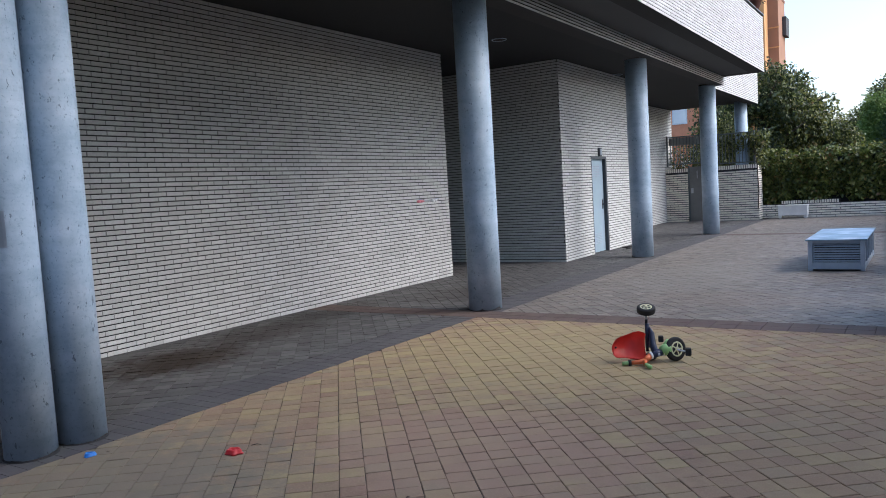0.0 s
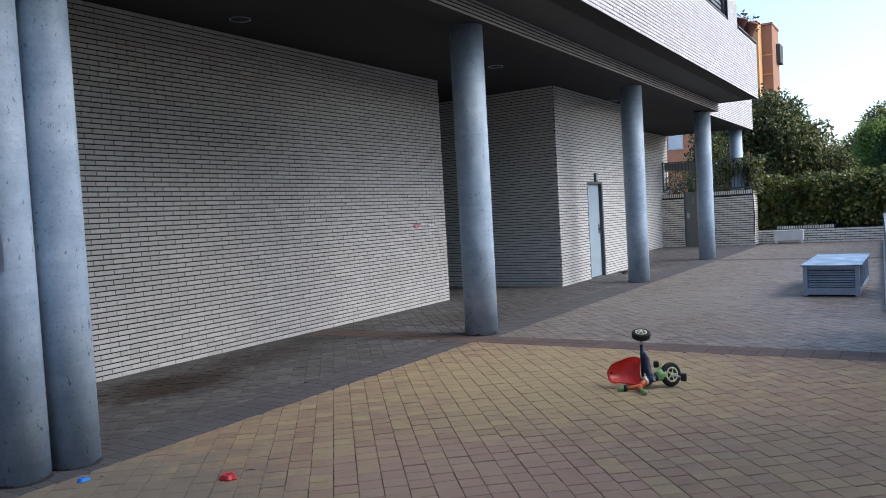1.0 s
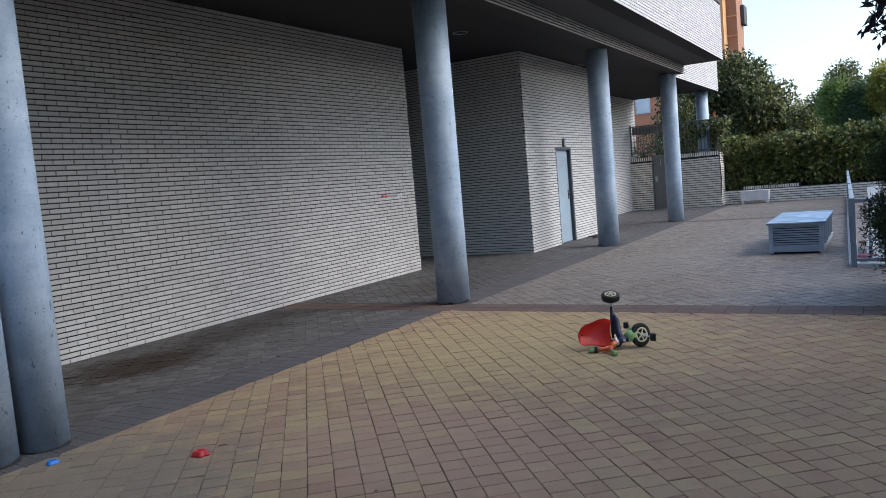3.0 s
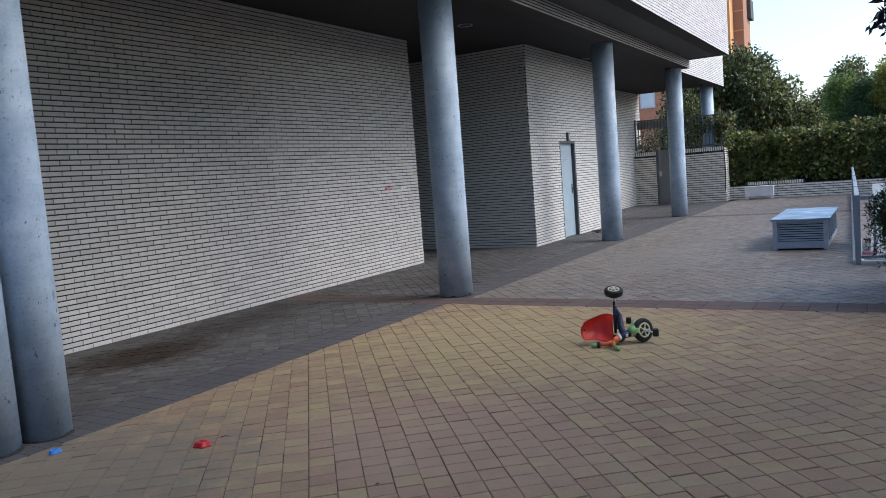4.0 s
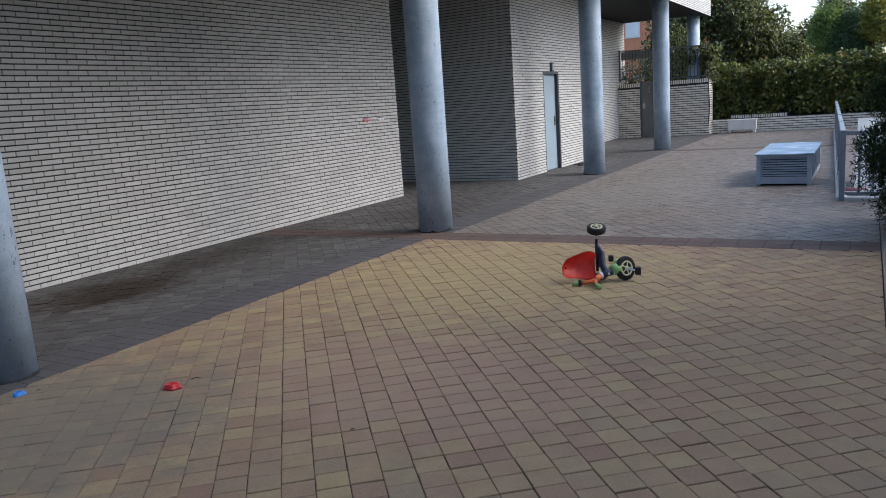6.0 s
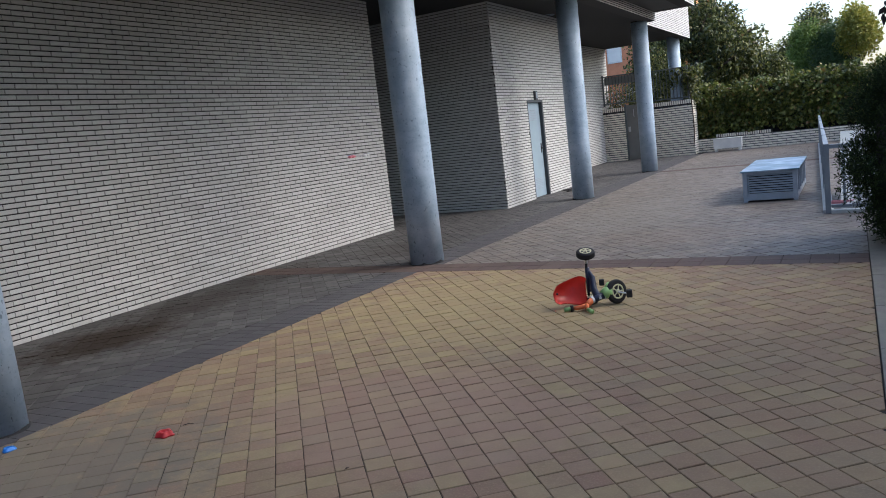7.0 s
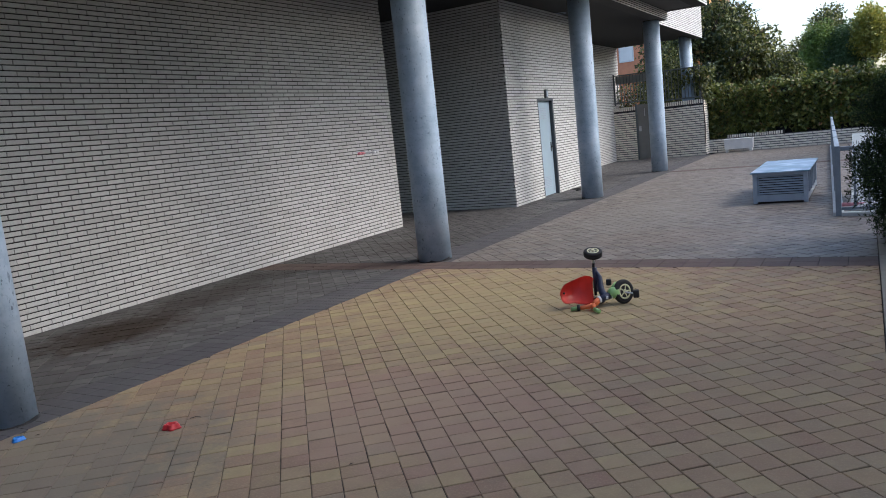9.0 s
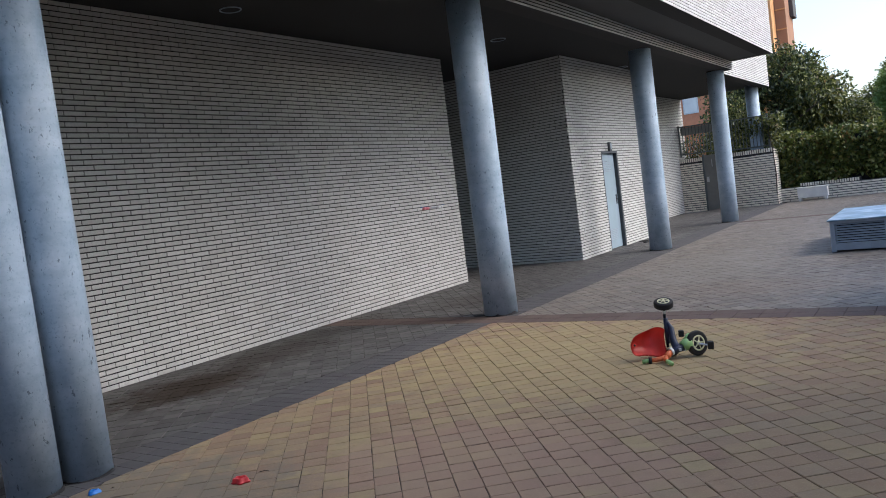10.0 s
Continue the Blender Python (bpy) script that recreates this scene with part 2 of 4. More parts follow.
LEAF_IVY = leaf_material("ivy_leaf", [(0.0, (0.035, 0.054, 0.011)), (0.4, (0.109, 0.145, 0.030)), (0.75, (0.230, 0.259, 0.059)), (0.93, (0.328, 0.312, 0.089)), (1.0, (0.250, 0.119, 0.048))])
LEAF_DARK = leaf_material("dark_tree_leaf", [(0.0, (0.021, 0.035, 0.011)), (0.45, (0.066, 0.088, 0.023)), (0.75, (0.178, 0.199, 0.049)), (0.96, (0.311, 0.306, 0.088)), (1.0, (0.230, 0.166, 0.072))])
LEAF_LIGHT = leaf_material("light_tree_leaf", [(0.0, (0.094, 0.163, 0.029)), (0.5, (0.185, 0.280, 0.056)), (1.0, (0.312, 0.395, 0.094))])
LEAF_MID = leaf_material("mid_green_leaf", [(0.0, (0.046, 0.091, 0.033)), (0.5, (0.078, 0.137, 0.046)), (1.0, (0.117, 0.182, 0.065))])
LEAF_YELLOW = leaf_material("yellow_green_leaf", [(0.0, (0.203, 0.230, 0.041)), (0.5, (0.351, 0.338, 0.061)), (1.0, (0.486, 0.419, 0.081))])
LEAF_CONIFER = leaf_material("conifer_needle", [(0.0, (0.008, 0.018, 0.007)), (0.6, (0.016, 0.036, 0.010)), (1.0, (0.055, 0.095, 0.022))], 0.9)
LEAF_PURPLE = leaf_material("dark_plum_leaf", [(0.0, (0.018, 0.016, 0.022)), (0.6, (0.03, 0.03, 0.035)), (1.0, (0.045, 0.05, 0.045))])

RED_PLASTIC = painted("red_plastic", (0.85, 0.080, 0.058), 0.33, 0.12, 12)
DEEP_RED = painted("deep_red_plastic", (0.60, 0.030, 0.035), 0.4, 0.12, 12)
ORANGE_PLASTIC = painted("orange_plastic", (0.70, 0.16, 0.05), 0.4, 0.1, 12)
GREEN_PLASTIC = painted("pale_green_plastic", (0.30, 0.52, 0.20), 0.4, 0.1, 12)
NAVY_PLASTIC = painted("navy_plastic", (0.018, 0.025, 0.06), 0.4, 0.2, 12)
RUBBER = painted("black_rubber", (0.018, 0.018, 0.019), 0.75, 0.3, 25)
RIM_PLASTIC = painted("pale_yellow_rim", (0.68, 0.66, 0.42), 0.45, 0.12, 12)
WHITE_PLASTIC = painted("white_plastic", (0.78, 0.78, 0.78), 0.4, 0.08, 12)
BLUE_PLASTIC = painted("blue_plastic", (0.02, 0.20, 0.66), 0.4, 0.1, 12)
PINK_PLASTIC = painted("pink_plastic", (0.80, 0.25, 0.30), 0.4, 0.1, 12)


# ---- building helpers ----
def to_mesh(name, bm, material, smooth=False):
    me = bpy.data.meshes.new(name)
    bm.to_mesh(me)
    bm.free()
    me.materials.append(material)
    if smooth:
        for p in me.polygons:
            p.use_smooth = True
    return me


def part(name, bm, material, parent, label="", smooth=False):
    ob = new(name, to_mesh(name, bm, material, smooth))
    if parent:
        ob.parent = parent
    if label:
        ob["label"] = label
    return ob


def thing(name, label, category, at=(0, 0, 0), turn=0, group="", kind=""):
    ob = new(name)
    ob.empty_display_size = 0.1
    ob.matrix_basis = pose(*at, 0, 0, turn)
    return tagged(ob, label, category, group, kind)


def add_box(bm, x0, x1, y0, y1, z0, z1, bevel=0.0):
    before = set(bm.verts)
    bmesh.ops.create_cube(bm, size=1.0, matrix=Matrix.LocRotScale(((x0 + x1) / 2, (y0 + y1) / 2, (z0 + z1) / 2), None, (abs(x1 - x0), abs(y1 - y0), abs(z1 - z0))))
    if bevel:
        vs = [v for v in bm.verts if v not in before]
        es = list({e for v in vs for e in v.link_edges})
        bmesh.ops.bevel(bm, geom=es, offset=bevel, segments=2, affect="EDGES", profile=0.5)
    return bm


def box(x0, x1, y0, y1, z0, z1, bevel=0.0):
    return add_box(bmesh.new(), x0, x1, y0, y1, z0, z1, bevel)


def add_tube(bm, pts, radii, seg=10, caps=True):
    """A round tube through pts with a radius at each."""
    pts = [Vector(p) for p in pts]
    if isinstance(radii, (int, float)):
        radii = [radii] * len(pts)
    rings = []
    side = None
    for i, p in enumerate(pts):
        way = (pts[min(i + 1, len(pts) - 1)] - pts[max(i - 1, 0)]).normalized()
        if side is None:
            side = way.cross(Vector((0, 0, 1)) if abs(way.z) < 0.9 else Vector((1, 0, 0))).normalized()
        side = (side - way * side.dot(way)).normalized()
        other = way.cross(side)
        rings.append([bm.verts.new(p + (side * math.cos(a) + other * math.sin(a)) * radii[i]) for a in (2 * math.pi * k / seg for k in range(seg))])
    for a, b in zip(rings, rings[1:]):
        for k in range(seg):
            bm.faces.new((a[k], a[(k + 1) % seg], b[(k + 1) % seg], b[k]))
    if caps:
        bm.faces.new(rings[0][::-1])
        bm.faces.new(rings[-1])
    return bm


def tube(pts, radii, seg=10, caps=True):
    return add_tube(bmesh.new(), pts, radii, seg, caps)


def lathe(profile, m, seg=24, closed=False):
    """Turns (radius, height) pairs round the z axis of the pose m."""
    bm = bmesh.new()
    rings = [[bm.verts.new(m @ Vector((r * math.cos(2 * math.pi * k / seg), r * math.sin(2 * math.pi * k / seg), z))) for k in range(seg)] for r, z in profile]
    for a, b in zip(rings, rings[1:]):
        for k in range(seg):
            bm.faces.new((a[k], a[(k + 1) % seg], b[(k + 1) % seg], b[k]))
    if closed:
        for k in range(seg):
            bm.faces.new((rings[-1][k], rings[-1][(k + 1) % seg], rings[0][(k + 1) % seg], rings[0][k]))
    else:
        bm.faces.new(rings[0][::-1])
        bm.faces.new(rings[-1])
    return bm


def along(p, way, roll=0):
    """A pose at p whose z axis points along way."""
    return Matrix.Translation(p) @ Vector(way).to_track_quat("Z", "Y").to_matrix().to_4x4() @ pose(0, 0, 0, 0, 0, roll)


def joined(name, verts, faces, material, parent, label=""):
    me = bpy.data.meshes.new(name)
    me.from_pydata(verts, [], faces)
    me.update()
    me.materials.append(material)
    ob = new(name, me)
    if parent:
        ob.parent = parent
    tagged(ob, label, "", "", "stuff")
    return ob


def leaves(name, centres, per, spread, size, material, parent, label="", seed=1, droop=0.0, narrow=0.55):
    """Many small folded leaves scattered in clumps round the centres."""
    rng = np.random.default_rng(seed)
    c = np.repeat(np.asarray(centres, float), per, axis=0)
    n = len(c)
    off = rng.normal(0, 1, (n, 3))
    off *= (spread * rng.uniform(0.3, 1.0, (n, 1)) ** 0.6) / np.maximum(np.linalg.norm(off, axis=1, keepdims=True), 1e-6)
    p = c + off
    way = rng.normal(0, 1, (n, 3)) + off / spread * 0.8
    way[:, 2] -= droop
    way /= np.linalg.norm(way, axis=1, keepdims=True)
    side = np.cross(way, rng.normal(0, 1, (n, 3)))
    side /= np.linalg.norm(side, axis=1, keepdims=True)
    up = np.cross(side, way)
    s = size * rng.uniform(0.6, 1.3, (n, 1))
    a, b = p, p + way * s
    mid = p + way * s * 0.45
    l = mid + side * s * narrow * 0.5 + up * s * 0.08
    r = mid - side * s * narrow * 0.5 + up * s * 0.08
    verts = np.stack((a, l, b, r), axis=1).reshape(-1, 3)
    idx = np.arange(n)[:, None] * 4
    faces = np.concatenate((idx + np.array([[0, 1, 2]]), idx + np.array([[0, 2, 3]])), axis=0)
    return joined(name, verts.tolist(), faces.tolist(), material, parent, label)


def crown_points(rng, centre, radii, n, shell=0.55):
    """Clump centres in an uneven ellipsoid with gaps."""
    out = []
    while len(out) < n:
        v = Vector(rng.normal(0, 1, 3)).normalized()
        lump = 0.78 + 0.45 * noise.noise(v * 2.3 + Vector(centre))
        d = (shell + (1 - shell) * rng.random()) * lump
        q = Vector((v.x * radii[0] * d, v.y * radii[1] * d, v.z * radii[2] * d)) + Vector(centre)
        if noise.noise(q * 0.9) > -0.28:
            out.append(tuple(q))
    return out


def tree(name, label, at, height, radii, material, seed, clumps=260, per=42, leaf=0.16, spread=0.5, trunk=0.16, droop=0.0):
    rng = np.random.default_rng(seed)
    t = thing(name, label, "tree", at)
    centre = (0, 0, height - radii[2])
    bm = tube([(0, 0, -0.1), (0.05, 0.03, height * 0.3), (0.0, 0.1, height * 0.6), (0.1, 0.0, height * 0.85)], [trunk * 1.25, trunk, trunk * 0.6, trunk * 0.15], 10)
    for k in range(9):
        a = k * 2.4 + rng.random()
        z0 = height * (0.25 + 0.05 * k)
        r = radii[0] * (0.75 + 0.2 * rng.random())
        add_tube(bm, [(0, 0, z0), (math.cos(a) * r * 0.45, math.sin(a) * r * 0.45, z0 + height * 0.10), (math.cos(a) * r * 0.9, math.sin(a) * r * 0.9, z0 + height * 0.17)], [trunk * 0.45, trunk * 0.25, trunk * 0.06], 6)
    part("trunk", bm, BARK, t, "", True)
    leaves("crown", crown_points(rng, centre, radii, clumps), per, spread, leaf, material, t, "", seed + 50, droop)
    return t


# ---- plan ----
WALL_X, DOOR_X, BACK_X = -7.70, -6.48, -8.15      # near wall, wall with the door, set-back wall
WALL_END, RETURN_Y, DOOR_END = 11.30, 13.50, 18.0
CEIL_Z, LINTEL_Z, OVER_Z = 3.86, 3.78, 3.985
LINTEL_X, FACE_X, OVER_END, BLOCK_END = -4.95, -3.99, 20.45, 27.0
FAR_X = -5.28
GARDEN_Y, LOW_Y = 26.1, 26.75
KERB_X = -0.54
COURSE, BRICK_LEN, JOINT_W, PERP_W = 0.0538, 0.225, 0.0125, 0.0078


def brick_quads(O, U, N, length, height, openings=(), z_from=0.0, start=0.0, course=COURSE, blen=BRICK_LEN, gap=JOINT_W, perp=PERP_W, proud=0.010, seed=3, soldier=False):
    """Every brick of a wall face as (u0, u1, z0, z1, proud), clipped at the openings (u0, u1, z0, z1)."""
    rng = random.Random(seed)
    out = []
    if soldier:
        u = start
        while u < length - 0.02:
            out.append((u, min(u + course - gap, length), z_from, z_from + height - 0.004, proud + rng.uniform(-0.002, 0.003)))
            u += course
        return out
    rows = int(round(height / course))
    for r in range(rows):
        z0 = z_from + r * course
        z1 = min(z0 + course - gap, z_from + height)
        u = start - (blen * (0.0, 0.5)[r % 2] + rng.uniform(-0.014, 0.014)) - blen
        while u < length:
            spans = [(max(u, 0.0), min(u + blen - perp, length))]
            for a, b, c, d in openings:
                if z1 > c + 0.005 and z0 < d - 0.005:
                    nxt = []
                    for s, e in spans:
                        if e <= a or s >= b:
                            nxt.append((s, e))
                        else:
                            nxt += [(s, a)] * (a > s) + [(b, e)] * (e > b)
                    spans = nxt
            for s, e in spans:
                if e - s > 0.02:
                    out.append((s, e, z0, z1, proud + rng.uniform(-0.0025, 0.0025)))
            u += blen
    return out


def brick_face(name, parent, O, U, N, quads, material, picked=None):
    """Lays bricks on a wall face; those that picked() accepts, up to 300, are pieces of their own."""
    O, U, N = Vector(O), Vector(U), Vector(N)
    verts, faces, count, shared = [], [], 0, {}
    b = 0.003

    def shape(w, h, d, at):
        base = [(0, 0), (w, 0), (w, h), (0, h)]
        top = [(b, b), (w - b, b), (w - b, h - b), (b, h - b)]
        vs = [at + U * p + Vector((0, 0, q)) for p, q in base]
        vs += [at + U * p + Vector((0, 0, q)) + N * (d - b) for p, q in base]
        vs += [at + U * p + Vector((0, 0, q)) + N * d for p, q in top]
        return vs

    flip = U.cross(Vector((0, 0, 1))).dot(N) < 0
    pat = [(8, 9, 10, 11)] + [(i, (i + 1) % 4, (i + 1) % 4 + 4, i + 4) for i in range(4)] + [(i + 4, (i + 1) % 4 + 4, (i + 1) % 4 + 8, i + 8) for i in range(4)]
    if flip:
        pat = [f[::-1] for f in pat]
    for u0, u1, z0, z1, d in quads:
        at = O + U * u0 + Vector((0, 0, z0))
        if picked and count < 300 and picked(u0, z0):
            key = (round(u1 - u0, 2), round(z1 - z0, 3))
            if key not in shared:
                me = bpy.data.meshes.new("brick")
                me.from_pydata([tuple(v) for v in shape(key[0], z1 - z0, 0.010, Vector())], [], pat)
                me.materials.append(material)
                shared[key] = me
            ob = new("brick", shared[key])
            ob.parent = parent
            ob.location = at + N * (d - 0.010)
            count += 1
            continue
        n = len(verts)
        verts += [tuple(v) for v in shape(u1 - u0, z1 - z0, d, at)]
        faces += [tuple(i + n for i in f) for f in pat]
    joined(name, verts, faces, material, parent)


def structure(name, bm, material, label="", category="wall"):
    return tagged(part(name, bm, material, None), label, category, "", "structure")


# ---- ground ----
ground_bm = bmesh.new()
bmesh.ops.create_grid(ground_bm, x_segments=24, y_segments=24, size=400, matrix=pose(0, 0, -0.0075))
ground = structure("ground", ground_bm, JOINT, "dark sandy earth bed under the paving", "ground")

TILE, TILE_ROW, TILE_TURN = 0.138, 0.133, -49.5
TD = Vector((math.cos(radians(TILE_TURN)), math.sin(radians(TILE_TURN)), 0))
TN = Vector((-TD.y, TD.x, 0))


def clip_rect(poly, x0, x1, y0, y1):
    for axis, limit, sign in ((0, x0, 1), (0, x1, -1), (1, y0, 1), (1, y1, -1)):
        out = []
        for i, p in enumerate(poly):
            q = poly[(i + 1) % len(poly)]
            a, b = (p[axis] - limit) * sign, (q[axis] - limit) * sign
            if a >= 0:
                out.append(p)
            if (a >= 0) != (b >= 0):
                k = a / (a - b)
                out.append((p[0] + (q[0] - p[0]) * k, p[1] + (q[1] - p[1]) * k))
        poly = out
        if len(poly) < 3:
            return []
    return poly


def area(poly):
    return abs(sum(p[0] * q[1] - q[0] * p[1] for p, q in zip(poly, poly[1:] + poly[:1]))) / 2


def tile_shape(poly, z, tilt, inset=0.0042):
    """Side, worn edge and top of one paver, its outline poly turning left."""
    n = len(poly)
    cx, cy = sum(p[0] for p in poly) / n, sum(p[1] for p in poly) / n

    def ring(k, dz):
        out = []
        for x, y in poly:
            d = math.hypot(x - cx, y - cy) or 1
            f = max(0.0, 1 - k / d)
            px, py = cx + (x - cx) * f, cy + (y - cy) * f
            out.append((px, py, z + dz + tilt[0] * (px - cx) + tilt[1] * (py - cy)))
        return out
    verts = ring(0.0026, -0.02) + ring(0.0026, -0.003) + ring(0.0026 + inset, 0.0)
    faces = [tuple(range(2 * n, 3 * n))]
    for k in range(n):
        j = (k + 1) % n
        faces += [(k, j, n + j, n + k), (n + k, n + j, 2 * n + j, 2 * n + k)]
    return verts, faces


def paving(name, label, material, x0, x1, y0, y1, seed, picked=None):
    """A field of square pavers laid slantwise in strips."""
    rng = random.Random(seed)
    root = thing(name, label, "pavement", (0, 0, 0), 0, "", "structure")
    corners = [Vector((x, y, 0)) for x in (x0, x1) for y in (y0, y1)]
    i0, i1 = (f(c.dot(TN) for c in corners) for f in (min, max))
    j0, j1 = (f(c.dot(TD) for c in corners) for f in (min, max))
    verts, faces, whole = [], [], 0
    me = None
    for i in range(math.floor(i0 / TILE), math.ceil(i1 / TILE)):
        shift = random.Random(i * 7 + 1).choice((0, 0, 0, 0.25, 0.5)) * TILE_ROW
        for j in range(math.floor(j0 / TILE_ROW) - 1, math.ceil(j1 / TILE_ROW) + 1):
            a, b = i * TILE, j * TILE_ROW + shift
            quad = [TN * p + TD * q for p, q in ((a - 0.0004, b + 0.0006), (a - 0.0004, b + TILE_ROW - 0.0006), (a + TILE + 0.0004, b + TILE_ROW - 0.0006), (a + TILE + 0.0004, b + 0.0006))]
            poly = [(v.x, v.y) for v in quad][::-1]
            mx, my, turn = sum(p[0] for p in poly) / 4, sum(p[1] for p in poly) / 4, rng.uniform(-0.012, 0.012)
            sx, sy = rng.uniform(-0.0013, 0.0013), rng.uniform(-0.0013, 0.0013)
            poly = [(px + sx - (py - my) * turn, py + sy + (px - mx) * turn) for px, py in poly]
            if not clip_rect(poly, x0 - 0.3, x1 + 0.3, y0 - 0.3, y1 + 0.3):
                continue
            z, tilt = rng.uniform(-0.0022, 0.0016), (rng.uniform(-0.012, 0.012), rng.uniform(-0.012, 0.012))
            cut = clip_rect(poly, x0, x1, y0, y1)
            if len(cut) < 3 or area(cut) < 0.0012:
                continue
            cx, cy = sum(p[0] for p in poly) / 4, sum(p[1] for p in poly) / 4
            if picked and whole < 300 and abs(area(cut) - area(poly)) < 1e-5 and picked(cx, cy):
                if me is None:
                    me = bpy.data.meshes.new("paver")
                    v, f = tile_shape([(x - cx, y - cy) for x, y in poly], 0.0, (0, 0))
                    me.from_pydata(v, [], f)
                    me.materials.append(material)
                ob = new("paver", me)
                ob.parent = root
                ob.matrix_basis = pose(cx, cy, z, math.degrees(tilt[1]), -math.degrees(tilt[0]), 0)
                whole += 1
                continue
            if sum(p[0] * q[1] - q[0] * p[1] for p, q in zip(cut, cut[1:] + cut[:1])) < 0:
                cut = cut[::-1]
            v, f = tile_shape(cut, z, tilt)
            n = len(verts)
            verts += v
            faces += [tuple(k + n for k in q) for q in f]
    joined("pavers", verts, faces, material, root)
    return root


def band(name, label, material, x0, x1, y0, y1, nx, ny, seed):
    """A straight band of slabs, nx by ny."""
    rng = random.Random(seed)
    root = thing(name, label, "pavement", (0, 0, 0), 0, "", "structure")
    for i in range(nx):
        for j in range(ny):
            a, b = x0 + (x1 - x0) * i / nx, x0 + (x1 - x0) * (i + 1) / nx
            c, d = y0 + (y1 - y0) * j / ny, y0 + (y1 - y0) * (j + 1) / ny
            v, f = tile_shape([(a, c), (b, c), (b, d), (a, d)], rng.uniform(-0.001, 0.0006), (rng.uniform(-0.003, 0.003), rng.uniform(-0.003, 0.003)))
            me = bpy.data.meshes.new("slab")
            me.from_pydata(v, [], f)
            me.materials.append(material)
            new("slab", me).parent = root
    return root


# ---- walls and ceiling ----
wall_near = structure("wall_near", box(WALL_X - 0.3, WALL_X, -9, WALL_END, -0.05, CEIL_Z), MORTAR, "long pale brick wall with dark recessed joints")
wall_recess = structure("wall_recess", box(-12.3, -12.0, 8.0, RETURN_Y + 0.35, -0.05, CEIL_Z), MORTAR, "pale brick wall at the back of a dark recess")
wall_return = structure("wall_return", box(-12.0, DOOR_X - 0.012, RETURN_Y, RETURN_Y + 0.3, -0.05, CEIL_Z), MORTAR, "shaded pale brick return wall beside the recess")
DOOR_Y0, DOOR_Y1, DOOR_Z = 14.98, 15.88, 2.04
door_wall_bm = box(DOOR_X - 0.3, DOOR_X, RETURN_Y + 0.012, DOOR_Y0, -0.05, CEIL_Z)
add_box(door_wall_bm, DOOR_X - 0.3, DOOR_X, DOOR_Y1, DOOR_END, -0.05, CEIL_Z)
add_box(door_wall_bm, DOOR_X - 0.3, DOOR_X, DOOR_Y0, DOOR_Y1, DOOR_Z, CEIL_Z)
wall_door = structure("wall_door", door_wall_bm, MORTAR, "pale brick wall round a service door")
wall_jog = structure("wall_jog", box(BACK_X, DOOR_X - 0.3, DOOR_END - 0.3, DOOR_END, -0.05, CEIL_Z), MORTAR, "brick end of the door wall")
wall_back = structure("wall_back", box(BACK_X - 0.3, BACK_X, DOOR_END - 0.3, BLOCK_END, -0.05, CEIL_Z), MORTAR, "set-back pale brick wall under the overhang")

# Out-of-view wall and block, added only to cut light from behind.
wall_behind = structure("wall_behind", box(-10.3, FACE_X, -9.3, -9.0, -0.05, 8.2), MORTAR, "unseen wall added behind to keep light out of the covered walk")
block_behind = structure("building_behind", box(-3.9, 16, -12.3, -9, -0.05, 3.4), GREY_RENDER, "unseen grey-brown block added behind to cut sky light on the court", "building")
# Added out of view at the right; sized to dim the wall, columns and court.
wall_across = structure("wall_across", box(5.6, 5.9, 13, 26, -0.05, 4.2), MORTAR, "unseen wall added across the garden to cut low sky light")
block_across = structure("building_across", add_box(box(5.5, 9, 7, 13, -0.05, 7.2), 5.5, 9, -9, 6.99, -0.05, 12.0), GREY_RENDER, "unseen grey-brown block added past the planting bed to block sun and sky", "building")
ceiling = structure("ceiling", add_box(box(-12.3, LINTEL_X - 0.3, -9, OVER_END, CEIL_Z, CEIL_Z + 0.1), -12.3, FAR_X - 0.3, OVER_END, BLOCK_END, CEIL_Z, CEIL_Z + 0.1), CEILING, "dark ceiling of the covered walk, its shade put into the colour", "ceiling")
lintel = structure("lintel", box(LINTEL_X - 0.3, LINTEL_X, -9, OVER_END, LINTEL_Z, OVER_Z + 0.05), MORTAR, "narrow brick beam on the columns", "beam")
soffit = structure("soffit", box(LINTEL_X, FACE_X - 0.012, -9, OVER_END, OVER_Z + 0.002, OVER_Z + 0.08), SOFFIT, "grey underside of the projecting upper floor", "ceiling")
SILL_Z, PIER_END = 5.35, 18.15
WIN_Y0, WIN_Y1, WIN_Z1 = 14.1, 17.2, 6.75
upper_bm = box(FACE_X - 0.3, FACE_X, -9, OVER_END, OVER_Z, SILL_Z)
add_box(upper_bm, FACE_X - 0.3, FACE_X, -9, WIN_Y0, SILL_Z, 8.2)
add_box(upper_bm, FACE_X - 0.3, FACE_X, WIN_Y1, PIER_END, SILL_Z, 8.2)
add_box(upper_bm, FACE_X - 0.3, FACE_X, WIN_Y0, WIN_Y1, WIN_Z1, 8.2)
add_box(upper_bm, LINTEL_X, FACE_X - 0.3, OVER_END - 0.3, OVER_END, OVER_Z, SILL_Z)
wall_upper = structure("wall_upper", upper_bm, MORTAR, "projecting upper floor of pale brick with dark joints")
# Solid block; the rooms' lack of light is put into its near-black colour.
core_bm = box(-10.3, FACE_X - 0.3, -9, PIER_END, OVER_Z + 0.1, 8.2)
add_box(core_bm, -10.3, FAR_X - 0.1, PIER_END, BLOCK_END - 0.15, OVER_Z + 0.1, 5.0)
